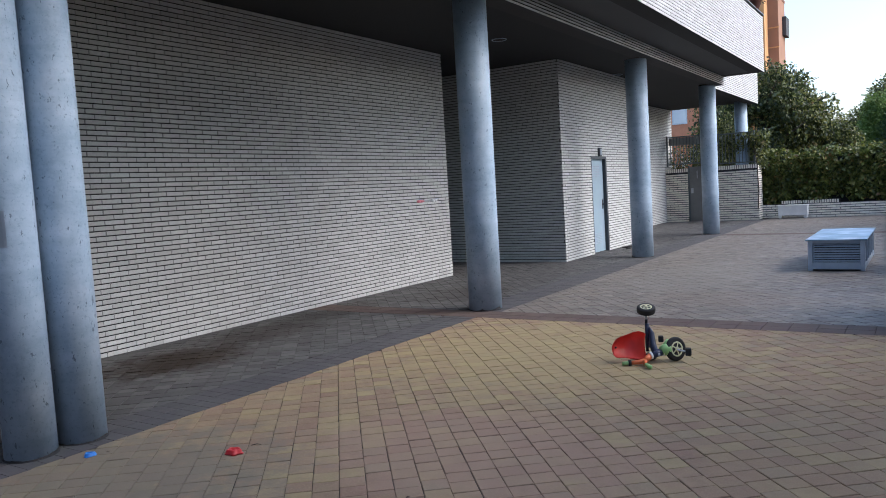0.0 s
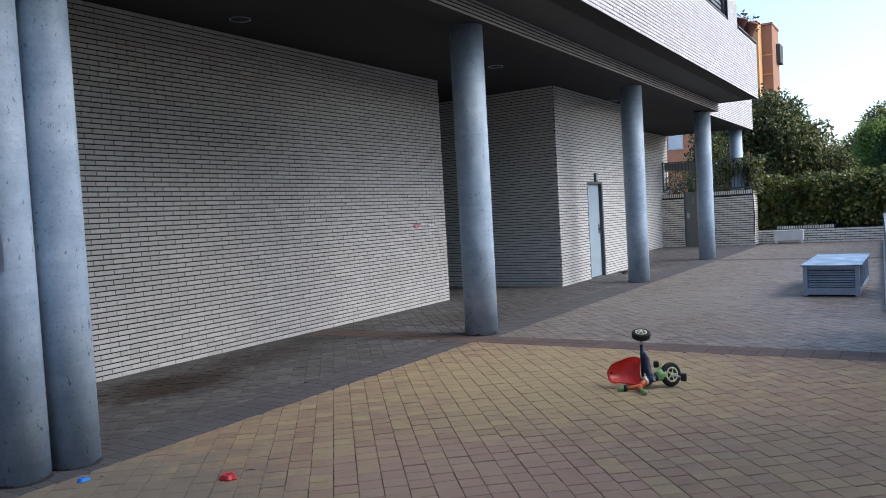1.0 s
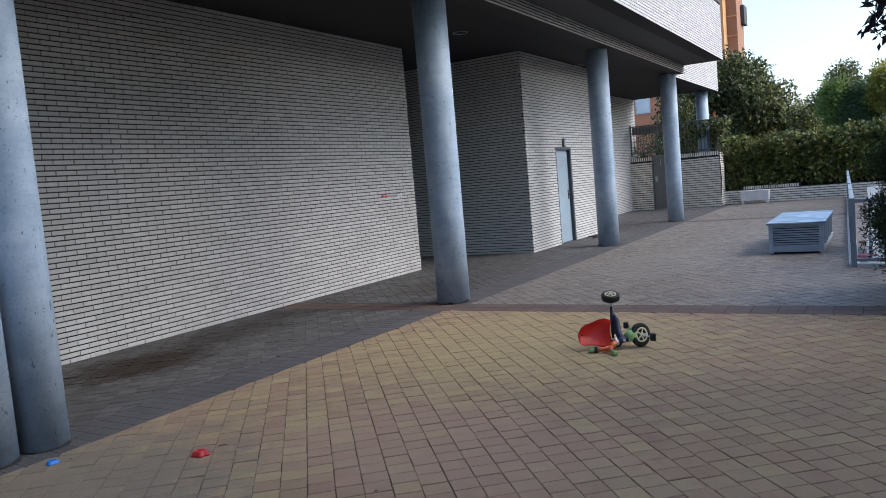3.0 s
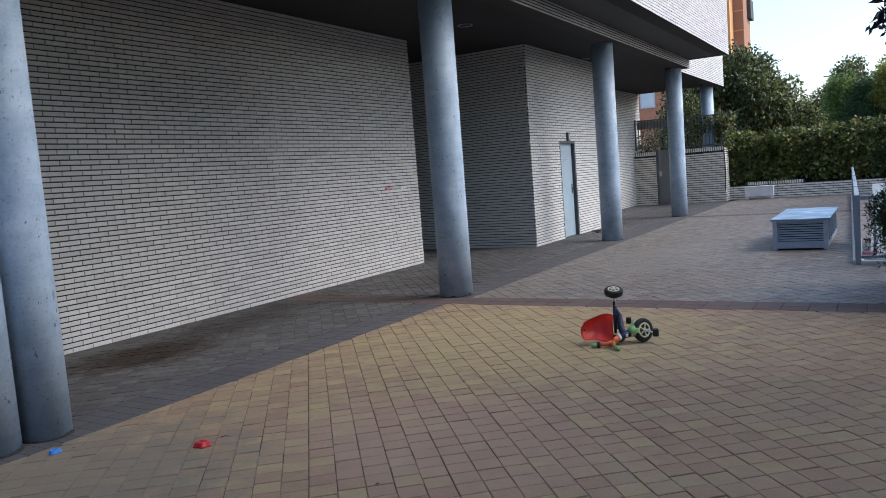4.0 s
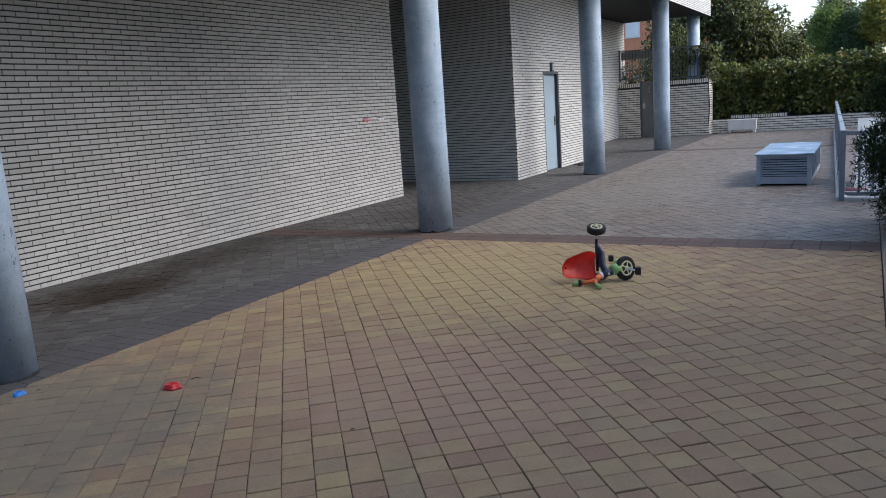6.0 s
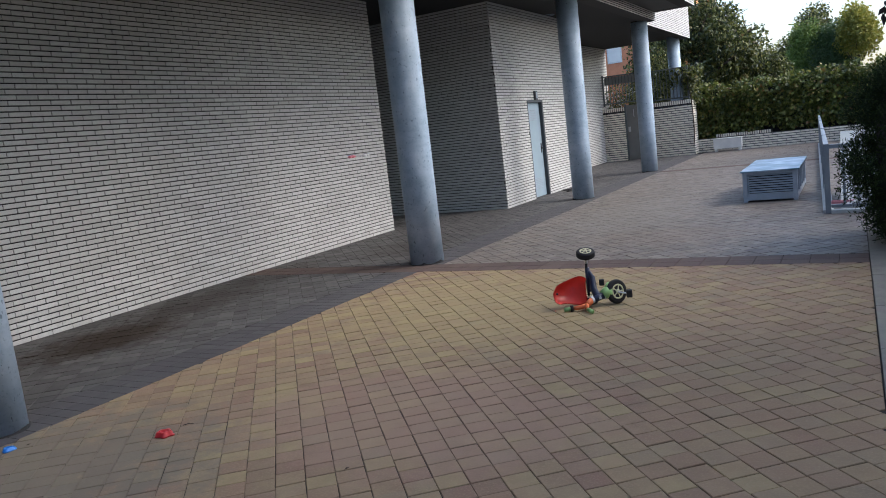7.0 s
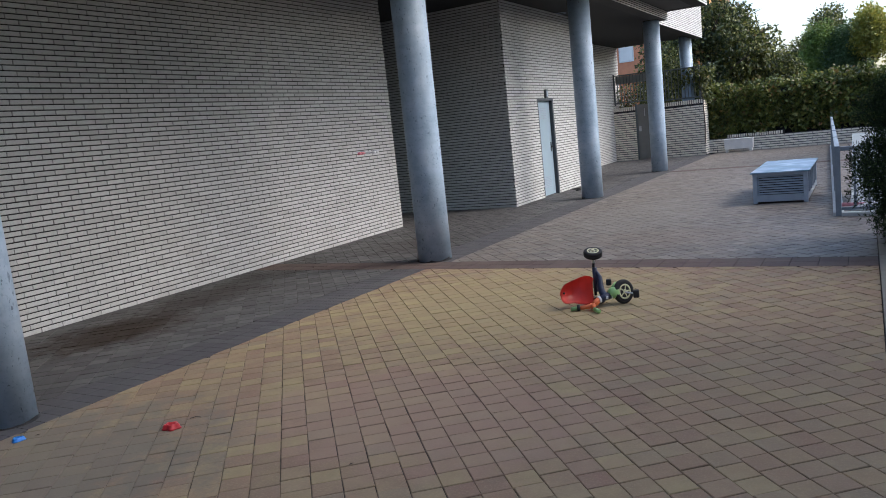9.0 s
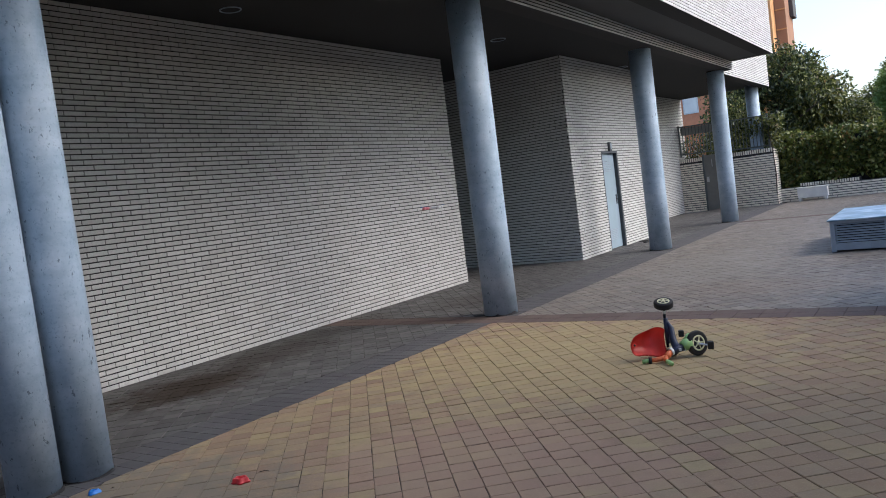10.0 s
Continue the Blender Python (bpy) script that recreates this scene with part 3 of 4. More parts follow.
upper_core = structure("upper_core", core_bm, SHADE_FILL, "solid near-black fill standing for unlit upper rooms", "building")
wall_far_upper = structure("wall_far_upper", box(FAR_X - 0.29, FAR_X - 0.001, OVER_END + 0.001, BLOCK_END, LINTEL_Z, 5.2), MORTAR, "pale brick upper wall past the projecting floor")

pane = part("window_1", box(FACE_X - 0.2, FACE_X - 0.18, WIN_Y0, WIN_Y1, SILL_Z, WIN_Z1), GLASS_DARK, None)
tagged(pane, "dark upper window with slatted shutter", "window", "", "structure")
frame_bm = box(FACE_X - 0.16, FACE_X - 0.02, WIN_Y0, WIN_Y1, SILL_Z - 0.03, SILL_Z + 0.05)
for y in (WIN_Y0, (WIN_Y0 + WIN_Y1) / 2 - 0.03, WIN_Y1 - 0.06):
    add_box(frame_bm, FACE_X - 0.17, FACE_X - 0.06, y, y + 0.06, SILL_Z + 0.05, WIN_Z1)
part("window_frame", frame_bm, DOOR_FRAME, pane, "dark metal frame")
for k in range(12):
    part("slat", box(FACE_X - 0.15, FACE_X - 0.11, WIN_Y1 - 1.0, WIN_Y1 - 0.1, SILL_Z + 0.1 + k * 0.1, SILL_Z + 0.16 + k * 0.1), RAIL_PAINT, pane)
ledge = structure("trim", box(FACE_X - 0.3, FACE_X + 0.04, PIER_END, OVER_END, SILL_Z, SILL_Z + 0.03), DOOR_FRAME, "dark sheet coping of the terrace parapet", "trim")


# ---- columns ----
def column(label, x, y, r, top, group="columns"):
    c = thing("column", label, "column", (x, y, 0), 0, group)
    part("shaft", lathe([(r, -0.005), (r, 1.2), (r, 2.4), (r, top)], Matrix.Identity(4), 48), COLUMN, c, "", True)
    rng = random.Random(int(y * 10))
    bm = bmesh.new()
    lo, hi = [], []
    for k in range(40):
        a = 2 * math.pi * k / 40
        lo.append(bm.verts.new((math.cos(a) * (r + 0.010), math.sin(a) * (r + 0.010), -0.006)))
        hi.append(bm.verts.new((math.cos(a) * (r + 0.004), math.sin(a) * (r + 0.004), 0.006 + 0.045 * max(0, noise.noise((a * 1.4, y, rng.random() * 0.3))) + rng.uniform(0, 0.006))))
    for k in range(40):
        bm.faces.new((lo[k], lo[(k + 1) % 40], hi[(k + 1) % 40], hi[k]))
    bm.faces.new(hi)
    part("base_joint", bm, BLACK, c, "black crumbling bitumen joint at the foot")
    return c


COLUMN_LABEL = "round blue-grey painted column with chipped paint"
column(COLUMN_LABEL, -5.25, 8.12, 0.205, LINTEL_Z)
column(COLUMN_LABEL, -5.28, 14.45, 0.205, LINTEL_Z)
column(COLUMN_LABEL, -5.30, 20.15, 0.205, LINTEL_Z)
column("round blue-grey column standing behind the garden wall", -5.72, 26.45, 0.2, CEIL_Z)
column("slim blue-grey column, one of a touching pair", -5.32, 2.80, 0.152, LINTEL_Z, "paired columns")
column("slim blue-grey column, one of a touching pair", -5.32, 2.46, 0.152, LINTEL_Z, "paired columns")


# ---- ceiling downlights ----
def downlight(x, y):
    d = thing("downlight", "round recessed ceiling downlight, switched off", "lamp", (x, y, CEIL_Z), 0, "downlights")
    m = pose(0, 0, 0, 180, 0, 0)
    bm = lathe([(0.108, 0.0), (0.122, 0.0), (0.122, 0.008), (0.115, 0.012), (0.108, 0.006)], m, 28, True)
    part("ring", bm, VENT_PAINT, d, "pale metal ring", True)
    part("lens", lathe([(0.105, 0.001), (0.105, 0.004)], m, 24), CEILING, d, "dull diffuser")


for xy in ((-7.1, 6.2), (-6.36, 10.97), (-6.4, 16.6)):
    downlight(*xy)

# ---- service door ----
door = part("door_1", box(DOOR_X - 0.10, DOOR_X - 0.06, DOOR_Y0 + 0.06, DOOR_Y1 - 0.06, 0.01, DOOR_Z - 0.05, 0.004), DOOR_PAINT, None)
tagged(door, "pale blue-grey metal service door with louvres, closed", "door", "", "structure")
fr = box(DOOR_X - 0.14, DOOR_X + 0.004, DOOR_Y0, DOOR_Y0 + 0.05, 0, DOOR_Z, 0.003)
add_box(fr, DOOR_X - 0.14, DOOR_X + 0.012, DOOR_Y1 - 0.07, DOOR_Y1, 0, DOOR_Z, 0.003)
add_box(fr, DOOR_X - 0.14, DOOR_X + 0.012, DOOR_Y0, DOOR_Y1, DOOR_Z - 0.05, DOOR_Z, 0.003)
part("door_frame", fr, DOOR_FRAME, door, "dark grey metal frame")
for z0 in (0.18, 1.62):
    for k in range(7):
        part("louvre", box(DOOR_X - 0.066, DOOR_X - 0.052, DOOR_Y0 + 0.14, DOOR_Y1 - 0.28, z0 + k * 0.035, z0 + k * 0.035 + 0.018, 0.002), VENT_PAINT, door)
lever = tube([(DOOR_X - 0.06, DOOR_Y1 - 0.15, 1.02), (DOOR_X - 0.01, DOOR_Y1 - 0.15, 1.02), (DOOR_X - 0.005, DOOR_Y1 - 0.27, 1.02)], 0.012, 8)
add_box(lever, DOOR_X - 0.062, DOOR_X - 0.052, DOOR_Y1 - 0.175, DOOR_Y1 - 0.125, 0.92, 1.12, 0.004)
part("door_handle", lever, BLACK, door, "black lever handle")
sign = thing("emergency_light", "small dark wall lamp above the service door", "lamp", (DOOR_X + 0.011, 15.44, 2.13))
part("housing", box(0, 0.05, -0.06, 0.06, -0.09, 0.09, 0.008), DOOR_FRAME, sign)
part("lens", box(0.045, 0.056, -0.035, 0.035, -0.06, 0.06, 0.003), VENT_PAINT, sign, "grey lens")

# ---- garden wall, gate and railing ----
GX0, GATE0, GATE1, GX1 = BACK_X, -7.40, -6.52, -5.18
gw = box(GX0, GATE0, GARDEN_Y, GARDEN_Y + 0.28, -0.05, 1.80)
add_box(gw, GATE1, GX1, GARDEN_Y, GARDEN_Y + 0.28, -0.05, 1.80)
wall_garden = structure("wall_garden", gw, MORTAR, "pale brick garden wall with a soldier course on top")
wall_garden_side = structure("wall_garden_side", box(GX1 - 0.25, GX1 - 0.002, GARDEN_Y + 0.28, LOW_Y + 0.3, -0.05, 1.79), MORTAR, "short brick return of the garden wall")
wall_low = structure("wall_low", box(GX1, 7.0, LOW_Y, LOW_Y + 0.25, -0.05, 0.44), MORTAR, "low pale brick wall under the hedge")
slot = structure("wall_slot", box(-6.45, -5.85, GARDEN_Y - 0.014, GARDEN_Y - 0.008, 1.60, 1.66), BLACK, "dark ventilation slot in the garden wall", "slot")

gate = part("door_2", box(GATE0 + 0.05, GATE1 - 0.05, GARDEN_Y + 0.06, GARDEN_Y + 0.10, 0.02, 1.84, 0.004), GATE_PAINT, None)
tagged(gate, "grey sheet-metal garden gate, closed", "gate", "", "structure")
gf = box(GATE0, GATE0 + 0.05, GARDEN_Y + 0.03, GARDEN_Y + 0.13, 0, 1.88, 0.004)
add_box(gf, GATE1 - 0.05, GATE1, GARDEN_Y + 0.03, GARDEN_Y + 0.13, 0, 1.88, 0.004)
part("gate_frame", gf, RAIL_PAINT, gate)
part("gate_post", box(GATE1 - 0.045, GATE1 + 0.05, GARDEN_Y - 0.05, GARDEN_Y + 0.028, 0, 1.78, 0.004), DOOR_FRAME, gate, "dark metal gate post")
part("lock_plate", box(GATE0 + 0.08, GATE0 + 0.16, GARDEN_Y + 0.045, GARDEN_Y + 0.06, 0.95, 1.12, 0.003), STEEL, gate, "bright steel lock plate")
part("pull_handle", tube([(GATE0 + 0.30, GARDEN_Y + 0.06, 1.45), (GATE0 + 0.30, GARDEN_Y + 0.03, 1.47), (GATE0 + 0.30, GARDEN_Y + 0.03, 1.67), (GATE0 + 0.30, GARDEN_Y + 0.06, 1.69)], 0.012, 8), STEEL, gate, "bright pull handle")


def railing(name, label, p, q, z0, z1, step, material, bar=0.011, post=0.025, sheet=None):
    p, q = Vector(p), Vector(q)
    way = q - p
    L = way.length
    t = thing(name, label, "railing", (p.x, p.y, 0), math.degrees(math.atan2(way.y, way.x)))
    part("top_rail", box(0, L, -0.022, 0.022, z1 - 0.04, z1, 0.004), material, t)
    part("bottom_rail", box(0, L, -0.018, 0.018, z0 + 0.06, z0 + 0.10, 0.004), material, t)
    n = max(1, round(L / 2.2))
    for k in range(n + 1):
        x = L * k / n
        part("post", box(x - post, x + post, -post, post, z0, z1 + 0.03, 0.004), material, t)
    x = step
    while x < L - step * 0.5:
        part("bar", box(x - bar, x + bar, -bar, bar, z0 + 0.10, z1 - 0.04), material, t)
        x += step
    if sheet:
        part("sheet_panel", box(0.05, L - 0.05, 0.014, 0.020, z1 - 0.31, z1 - 0.05), sheet, t, "grey sheet panel")
    return t


railing("garden_railing", "grey-green metal railing on the garden wall", (GX0 + 0.05, GARDEN_Y + 0.14, 0), (GATE1 - 0.02, GARDEN_Y + 0.14, 0), 1.88, 2.90, 0.11, RAIL_PAINT, 0.011, 0.025, SHEET_PAINT)
railing("garden_railing", "grey-green metal railing overgrown by ivy", (GATE1 + 0.02, GARDEN_Y + 0.14, 0), (GX1 - 0.12, GARDEN_Y + 0.14, 0), 1.80, 2.86, 0.105, RAIL_PAINT)
railing("garden_railing", "short side run of grey-green railing", (GX1 - 0.12, GARDEN_Y + 0.18, 0), (GX1 - 0.12, LOW_Y + 0.25, 0), 1.79, 2.72, 0.12, RAIL_PAINT)

# ---- planter trough by the low wall ----
trough = thing("planter_trough", "long cream planter box on short feet by the low wall", "planter", (-4.2, 26.35, 0))
tb = box(-0.43, 0.43, -0.14, 0.14, 0.09, 0.42, 0.012)
part("body", tb, PLANTER, trough)
part("rim", box(-0.445, 0.445, -0.155, 0.155, 0.39, 0.425, 0.008), PLANTER, trough)
for x in (-0.36, 0.36):
    part("foot", box(x - 0.04, x + 0.04, -0.12, 0.12, 0, 0.09, 0.006), PLANTER, trough)

# ---- ventilation housing ----
vx0, vx1, vy0, vy1, vz = -2.10, -1.36, 12.25, 14.45, 0.465
vent = thing("ventilation_housing", "low blue-grey sheet-metal ventilation housing with louvres", "ventilation box", (vx0, vy0, 0))
W, D = vx1 - vx0, vy1 - vy0
part("top_sheet", box(-0.03, W + 0.03, -0.03, D + 0.03, vz - 0.02, vz, 0.004), VENT_TOP, vent, "shiny blue top sheet, pale sky reflections put into its colour")
# Near-black box puts the darkness of the slat gaps into its colour.
part("inner_box", box(0.08, W - 0.08, 0.08, D - 0.08, 0.02, vz - 0.03), SHADE_FILL, vent, "near-black filler box for the unlit inside")
for x in (0, W - 0.06):
    for y in (0, D - 0.06):
        part("corner_post", box(x, x + 0.06, y, y + 0.06, 0.0, vz - 0.02, 0.003), VENT_PAINT, vent)
for y in (0.0, D - 0.05):
    part("base_plate", box(0.06, W - 0.06, y, y + 0.05, 0.025, 0.125, 0.003), VENT_PAINT, vent)
for x in (0.0, W - 0.05):
    part("base_plate", box(x, x + 0.05, 0.06, D - 0.06, 0.025, 0.10, 0.003), VENT_PAINT, vent)


def slat_mesh(name, length, axis):
    bm = box(0, length, -0.003, 0.003, -0.0130, 0.0130)
    bmesh.ops.rotate(bm, verts=bm.verts, cent=(0, 0, 0), matrix=Matrix.Rotation(radians(-42), 3, "X"))
    if axis == "y":
        bmesh.ops.rotate(bm, verts=bm.verts, cent=(0, 0, 0), matrix=Matrix.Rotation(radians(90), 3, "Z"))
    return to_mesh(name, bm, VENT_PAINT)


part("side_sheet", box(0.005, 0.02, 0.06, D - 0.06, 0.02, vz - 0.02), VENT_PAINT, vent)
part("top_strip", box(0.06, W - 0.06, 0.004, 0.05, vz - 0.055, vz - 0.02, 0.003), VENT_PAINT, vent)
front_slat, side_slat = slat_mesh("slat", W - 0.12, "x"), slat_mesh("slat", 0.40, "y")
for k in range(8):
    z = 0.147 + k * 0.0355
    s = new("slat", front_slat)
    s.parent, s.location = vent, (0.06, 0.03, z)
    for j in range(5):
        s = new("slat", side_slat)
        s.parent, s.location = vent, (W - 0.03, 0.06 + j * (D - 0.12) / 5, z)
for j in range(1, 5):
    y = 0.045 + j * (D - 0.12) / 5
    part("mullion", box(W - 0.05, W + 0.002, y, y + 0.03, 0.10, vz - 0.02, 0.003), VENT_PAINT, vent)

# ---- fence round the sunken ramp ----
FN, FF = Vector((-0.93, 10.68, 0)), Vector((-1.50, 25.4, 0))


def ramp_fence(name, label, p, q, step, top, first=0):
    way = q - p
    L = way.length
    t = thing(name, label, "fence", p, math.degrees(math.atan2(way.y, way.x)), "ramp fences")
    part("top_rail", box(0, L, -0.03, 0.03, 0.80, 0.85, 0.006), top, t, "worn pale top rail")
    part("bottom_rail", box(0, L, -0.025, 0.025, 0.07, 0.11, 0.005), top, t)
    part("plinth", box(0, L, -0.06, 0.06, -0.01, 0.045, 0.006), WHITE_RAIL, t, "white plinth strip")
    n = max(1, round(L / 2.4))
    for k in range(first, n + 1):
        x = L * k / n
        part("post", box(x - 0.032, x + 0.032, -0.032, 0.032, 0, 0.86, 0.005), FENCE_PAINT, t)
    x = step
    while x < L - step * 0.5:
        part("bar", box(x - 0.014, x + 0.014, -0.014, 0.014, 0.11, 0.80), FENCE_PAINT, t)
        x += step
    return t


ramp_fence("ramp_fence", "long blue-grey metal fence beside the sunken ramp", FN, FF, 0.15, FENCE_PAINT)
ramp_fence("ramp_fence", "short blue-grey metal fence at the head of the ramp", FN + Vector((0.034, 0, 0)), FN + Vector((2.2, -0.05, 0)), 0.15, FENCE_PAINT, 1)
# Slope is assumed: tilted so the pale face behind the bars catches sky light.
ramp_bm = box(-0.80, 1.38, 0, 2.3, -0.08, 0.0)
bmesh.ops.rotate(ramp_bm, verts=ramp_bm.verts, cent=(0, 0, 0), matrix=Matrix.Rotation(radians(22), 3, "X"))
bmesh.ops.translate(ramp_bm, verts=ramp_bm.verts, vec=(0, 11.0, 0.02))
ramp_wall = structure("ramp_slab", ramp_bm, RAMP_RENDER, "pale grey slab behind the fence, tilted to catch sky light", "ramp")
ramp_side = structure("ramp_side_wall", box(1.4, 1.6, 10.9, 26, -0.05, 0.84), RAMP_RENDER, "pale grey rendered side wall of the ramp")
pipe = thing("plastic_pipe", "pink plastic pipe lying behind the fence", "pipe", (-0.9, 11.1, 0.03))
part("body", tube([(0, 0, 0.05), (0.3, 0.1, 0.03), (0.9, 0.15, 0.02), (1.4, 0.1, 0.02)], 0.03, 10), PINK_PIPE, pipe, "", True)

# ---- concrete edging strip and planting bed ----
edge_root = thing("kerb", "pale concrete edging slabs along the planting bed", "kerb", (0, 0, 0), 0, "", "structure")
y = -9.0
while y < 10.3:
    part("slab", box(KERB_X + 0.006, KERB_X + 0.75, y, y + 0.992, -0.05, 0.012, 0.005), CONCRETE, edge_root)
    y += 1.0
bed = structure("planting_bed", box(KERB_X + 0.76, 9.0, -9, 10.4, -0.05, 0.008), SOIL, "dark soil of the planting bed", "bed")

# ---- hedge and trees ----
def hedge():
    rng = np.random.default_rng(11)
    h = thing("ivy_hedge", "dense ivy-covered hedge hanging over the low wall", "hedge", (0, 0, 0))
    # Solid near-black box stands in for shade between the ivy leaves.
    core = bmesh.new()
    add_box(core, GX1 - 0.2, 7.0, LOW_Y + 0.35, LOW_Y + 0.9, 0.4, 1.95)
    part("core", core, SHADE_FILL, h, "near-black filler box for the shade between leaves")
    pts = []
    while len(pts) < 1500:
        x, z = rng.uniform(GX1 - 0.25, 7.0), rng.uniform(0.5, 2.42)
        top = 2.12 + 0.03 * (x + 5) + 0.16 * noise.noise((x * 1.3, 0, 3))
        low = 0.62 + 0.10 * noise.noise((x * 2, 5, 0)) - (0.3 if x < -4.4 else 0)
        if low < z < top:
            bulge = 0.14 * noise.noise((x * 1.6, z * 1.8, 7)) + 0.06 * noise.noise((x * 5, z * 5, 1))
            back = rng.uniform(0, 0.6) if z > top - 0.25 else 0
            pts.append((x, LOW_Y + 0.22 - bulge + back, z))
    leaves("foliage", pts, 24, 0.17, 0.125, LEAF_IVY, h, "", 5, 0.9, 0.75)
    return h


hedge()
ivy = thing("ivy", "ivy climbing over the corner of the railing", "ivy")
rng_ivy = np.random.default_rng(4)
ivy_pts = [(rng_ivy.normal(-5.55, 0.28), rng_ivy.uniform(26.1, 26.7), 2.62 + rng_ivy.normal(0, 0.16)) for _ in range(34)]
ivy_pts += [(-5.2 + rng_ivy.normal(0, 0.10), rng_ivy.uniform(26.1, 26.8), rng_ivy.uniform(1.6, 2.7)) for _ in range(34)]
leaves("foliage", ivy_pts, 26, 0.15, 0.11, LEAF_DARK, ivy, "", 8, 0.8, 0.7)
part("stem", tube([(-5.22, 26.12, 0), (-5.16, 26.08, 0.9), (-5.2, 26.1, 1.8), (-5.35, 26.2, 2.6)], [0.02, 0.018, 0.014, 0.008], 6), BARK, ivy)

shrub = thing("flowering_shrub", "pale flowering shrub behind the garden railing", "shrub", (-7.75, 26.75, 0))
rng_shrub = np.random.default_rng(15)
part("stem", tube([(0, 0, -0.02), (0.03, 0.0, 1.0), (0.0, 0.02, 2.1)], [0.03, 0.022, 0.01], 7), BARK, shrub)
shrub_pts = [(rng_shrub.normal(0, 0.3), rng_shrub.normal(0, 0.12), rng_shrub.uniform(1.6, 2.35)) for _ in range(44)]
leaves("foliage", shrub_pts, 22, 0.14, 0.08, LEAF_DARK, shrub, "", 16, 0.4)
leaves("blossom", shrub_pts[:26], 7, 0.16, 0.055, WHITE_WALL, shrub, "small white blossoms", 17, 0.0, 0.8)
tree("garden_tree", "broad dark green garden tree behind the hedge", (-6.0, 32.0, 0), 6.2, (3.2, 2.3, 3.0), LEAF_DARK, 21, 430, 90, 0.15, 0.46, 0.16, 0.9)
tree("garden_tree", "low dark tree with some tan leaves", (-4.0, 33.0, 0), 3.7, (1.5, 1.3, 1.4), LEAF_DARK, 22, 150, 100, 0.11, 0.4, 0.10, 0.7)
tree("garden_tree", "dark garden tree in the shade of the building", (-7.2, 29.6, 0), 4.0, (1.2, 1.1, 1.5), LEAF_DARK, 27, 110, 90, 0.115, 0.4, 0.10, 0.5)
tree("garden_tree", "small dark tree beyond the hedge", (-3.3, 38.0, 0), 4.2, (1.1, 1.1, 1.6), LEAF_DARK, 23, 110, 90, 0.12, 0.4, 0.10)
tree("garden_tree", "tall dark tree behind the feathery one", (-2.0, 40.0, 0), 5.95, (1.25, 1.2, 2.4), LEAF_DARK, 25, 210, 90, 0.13, 0.4, 0.14)
tree("pine_tree", "fresh green feathery tree beyond the hedge", (-2.35, 36.6, 0), 4.75, (0.75, 0.9, 2.0), LEAF_LIGHT, 24, 190, 120, 0.10, 0.36, 0.12, 0.6)
tree("pine_tree", "rounded mid-green tree beyond the hedge", (-1.3, 36.2, 0), 4.7, (1.0, 1.0, 1.8), LEAF_MID, 29, 190, 120, 0.10, 0.36, 0.12, 0.6)
tree("garden_tree", "yellow-green tree catching the light", (-0.35, 35.3, 0), 4.8, (0.75, 0.8, 1.1), LEAF_YELLOW, 26, 120, 100, 0.12, 0.36, 0.10)
tree("garden_tree", "fresh green tree at the end of the hedge", (2.4, 37.0, 0), 5.2, (1.6, 1.4, 2.2), LEAF_LIGHT, 28, 170, 50, 0.19, 0.45, 0.14)


def conifer(label, at, height, radius, seed):
    rng = np.random.default_rng(seed)
    t = thing("conifer", label, "conifer", at)
    part("trunk", tube([(0, 0, -0.05), (0, 0, height * 0.5), (0, 0, height)], [0.05, 0.035, 0.008], 8), BARK, t)
    profile = ((0.02, 0.72), (0.2, 0.86), (0.45, 0.96), (0.62, 0.95), (0.8, 0.80), (1.0, 0.25))

    def reach(z):
        for (z0, r0), (z1, r1) in zip(profile, profile[1:]):
            if z <= z1:
                return radius * (r0 + (r1 - r0) * (z - z0) / (z1 - z0))
        return radius * 0.25
    # Near-black inner tube replaces the shade behind the sprays.
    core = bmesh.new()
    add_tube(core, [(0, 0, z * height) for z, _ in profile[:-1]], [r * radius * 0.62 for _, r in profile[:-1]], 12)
    part("inner_crown", core, SHADE_FILL, t, "near-black filler core for the shade behind the sprays")
    pts = []
    while len(pts) < 1300:
        z = rng.uniform(0.03, 1.0)
        a = rng.uniform(0, 2 * math.pi)
        k = rng.uniform(0.6, 1.0) * (0.9 + 0.3 * noise.noise((math.cos(a) * 2, math.sin(a) * 2, z * 6)))
        pts.append((math.cos(a) * reach(z) * k, math.sin(a) * reach(z) * k, z * height))
    leaves("sprays", pts, 80, 0.11, 0.046, LEAF_CONIFER, t, "", seed + 1, -0.7, 0.22)
    return t


conifer("dense dark green conifer beside the edging slabs", (0.20, 8.7, 0), 1.85, 1.08, 31)
conifer("dense dark green conifer in the planting bed", (1.6, 9.6, 0), 2.5, 0.8, 33)

# ---- overhanging branch of a dark-leaved tree ----
plum = thing("plum_tree", "dark-leaved tree in the planting bed with overhanging branches", "tree", (1.51, 6.0, 0))
limb = tube([(0, 0, -0.05), (-0.05, 0.05, 1.2), (-0.15, 0.0, 2.2), (-0.3, 0.1, 3.2), (-0.4, 0.1, 4.0)], [0.08, 0.07, 0.055, 0.04, 0.015], 10)
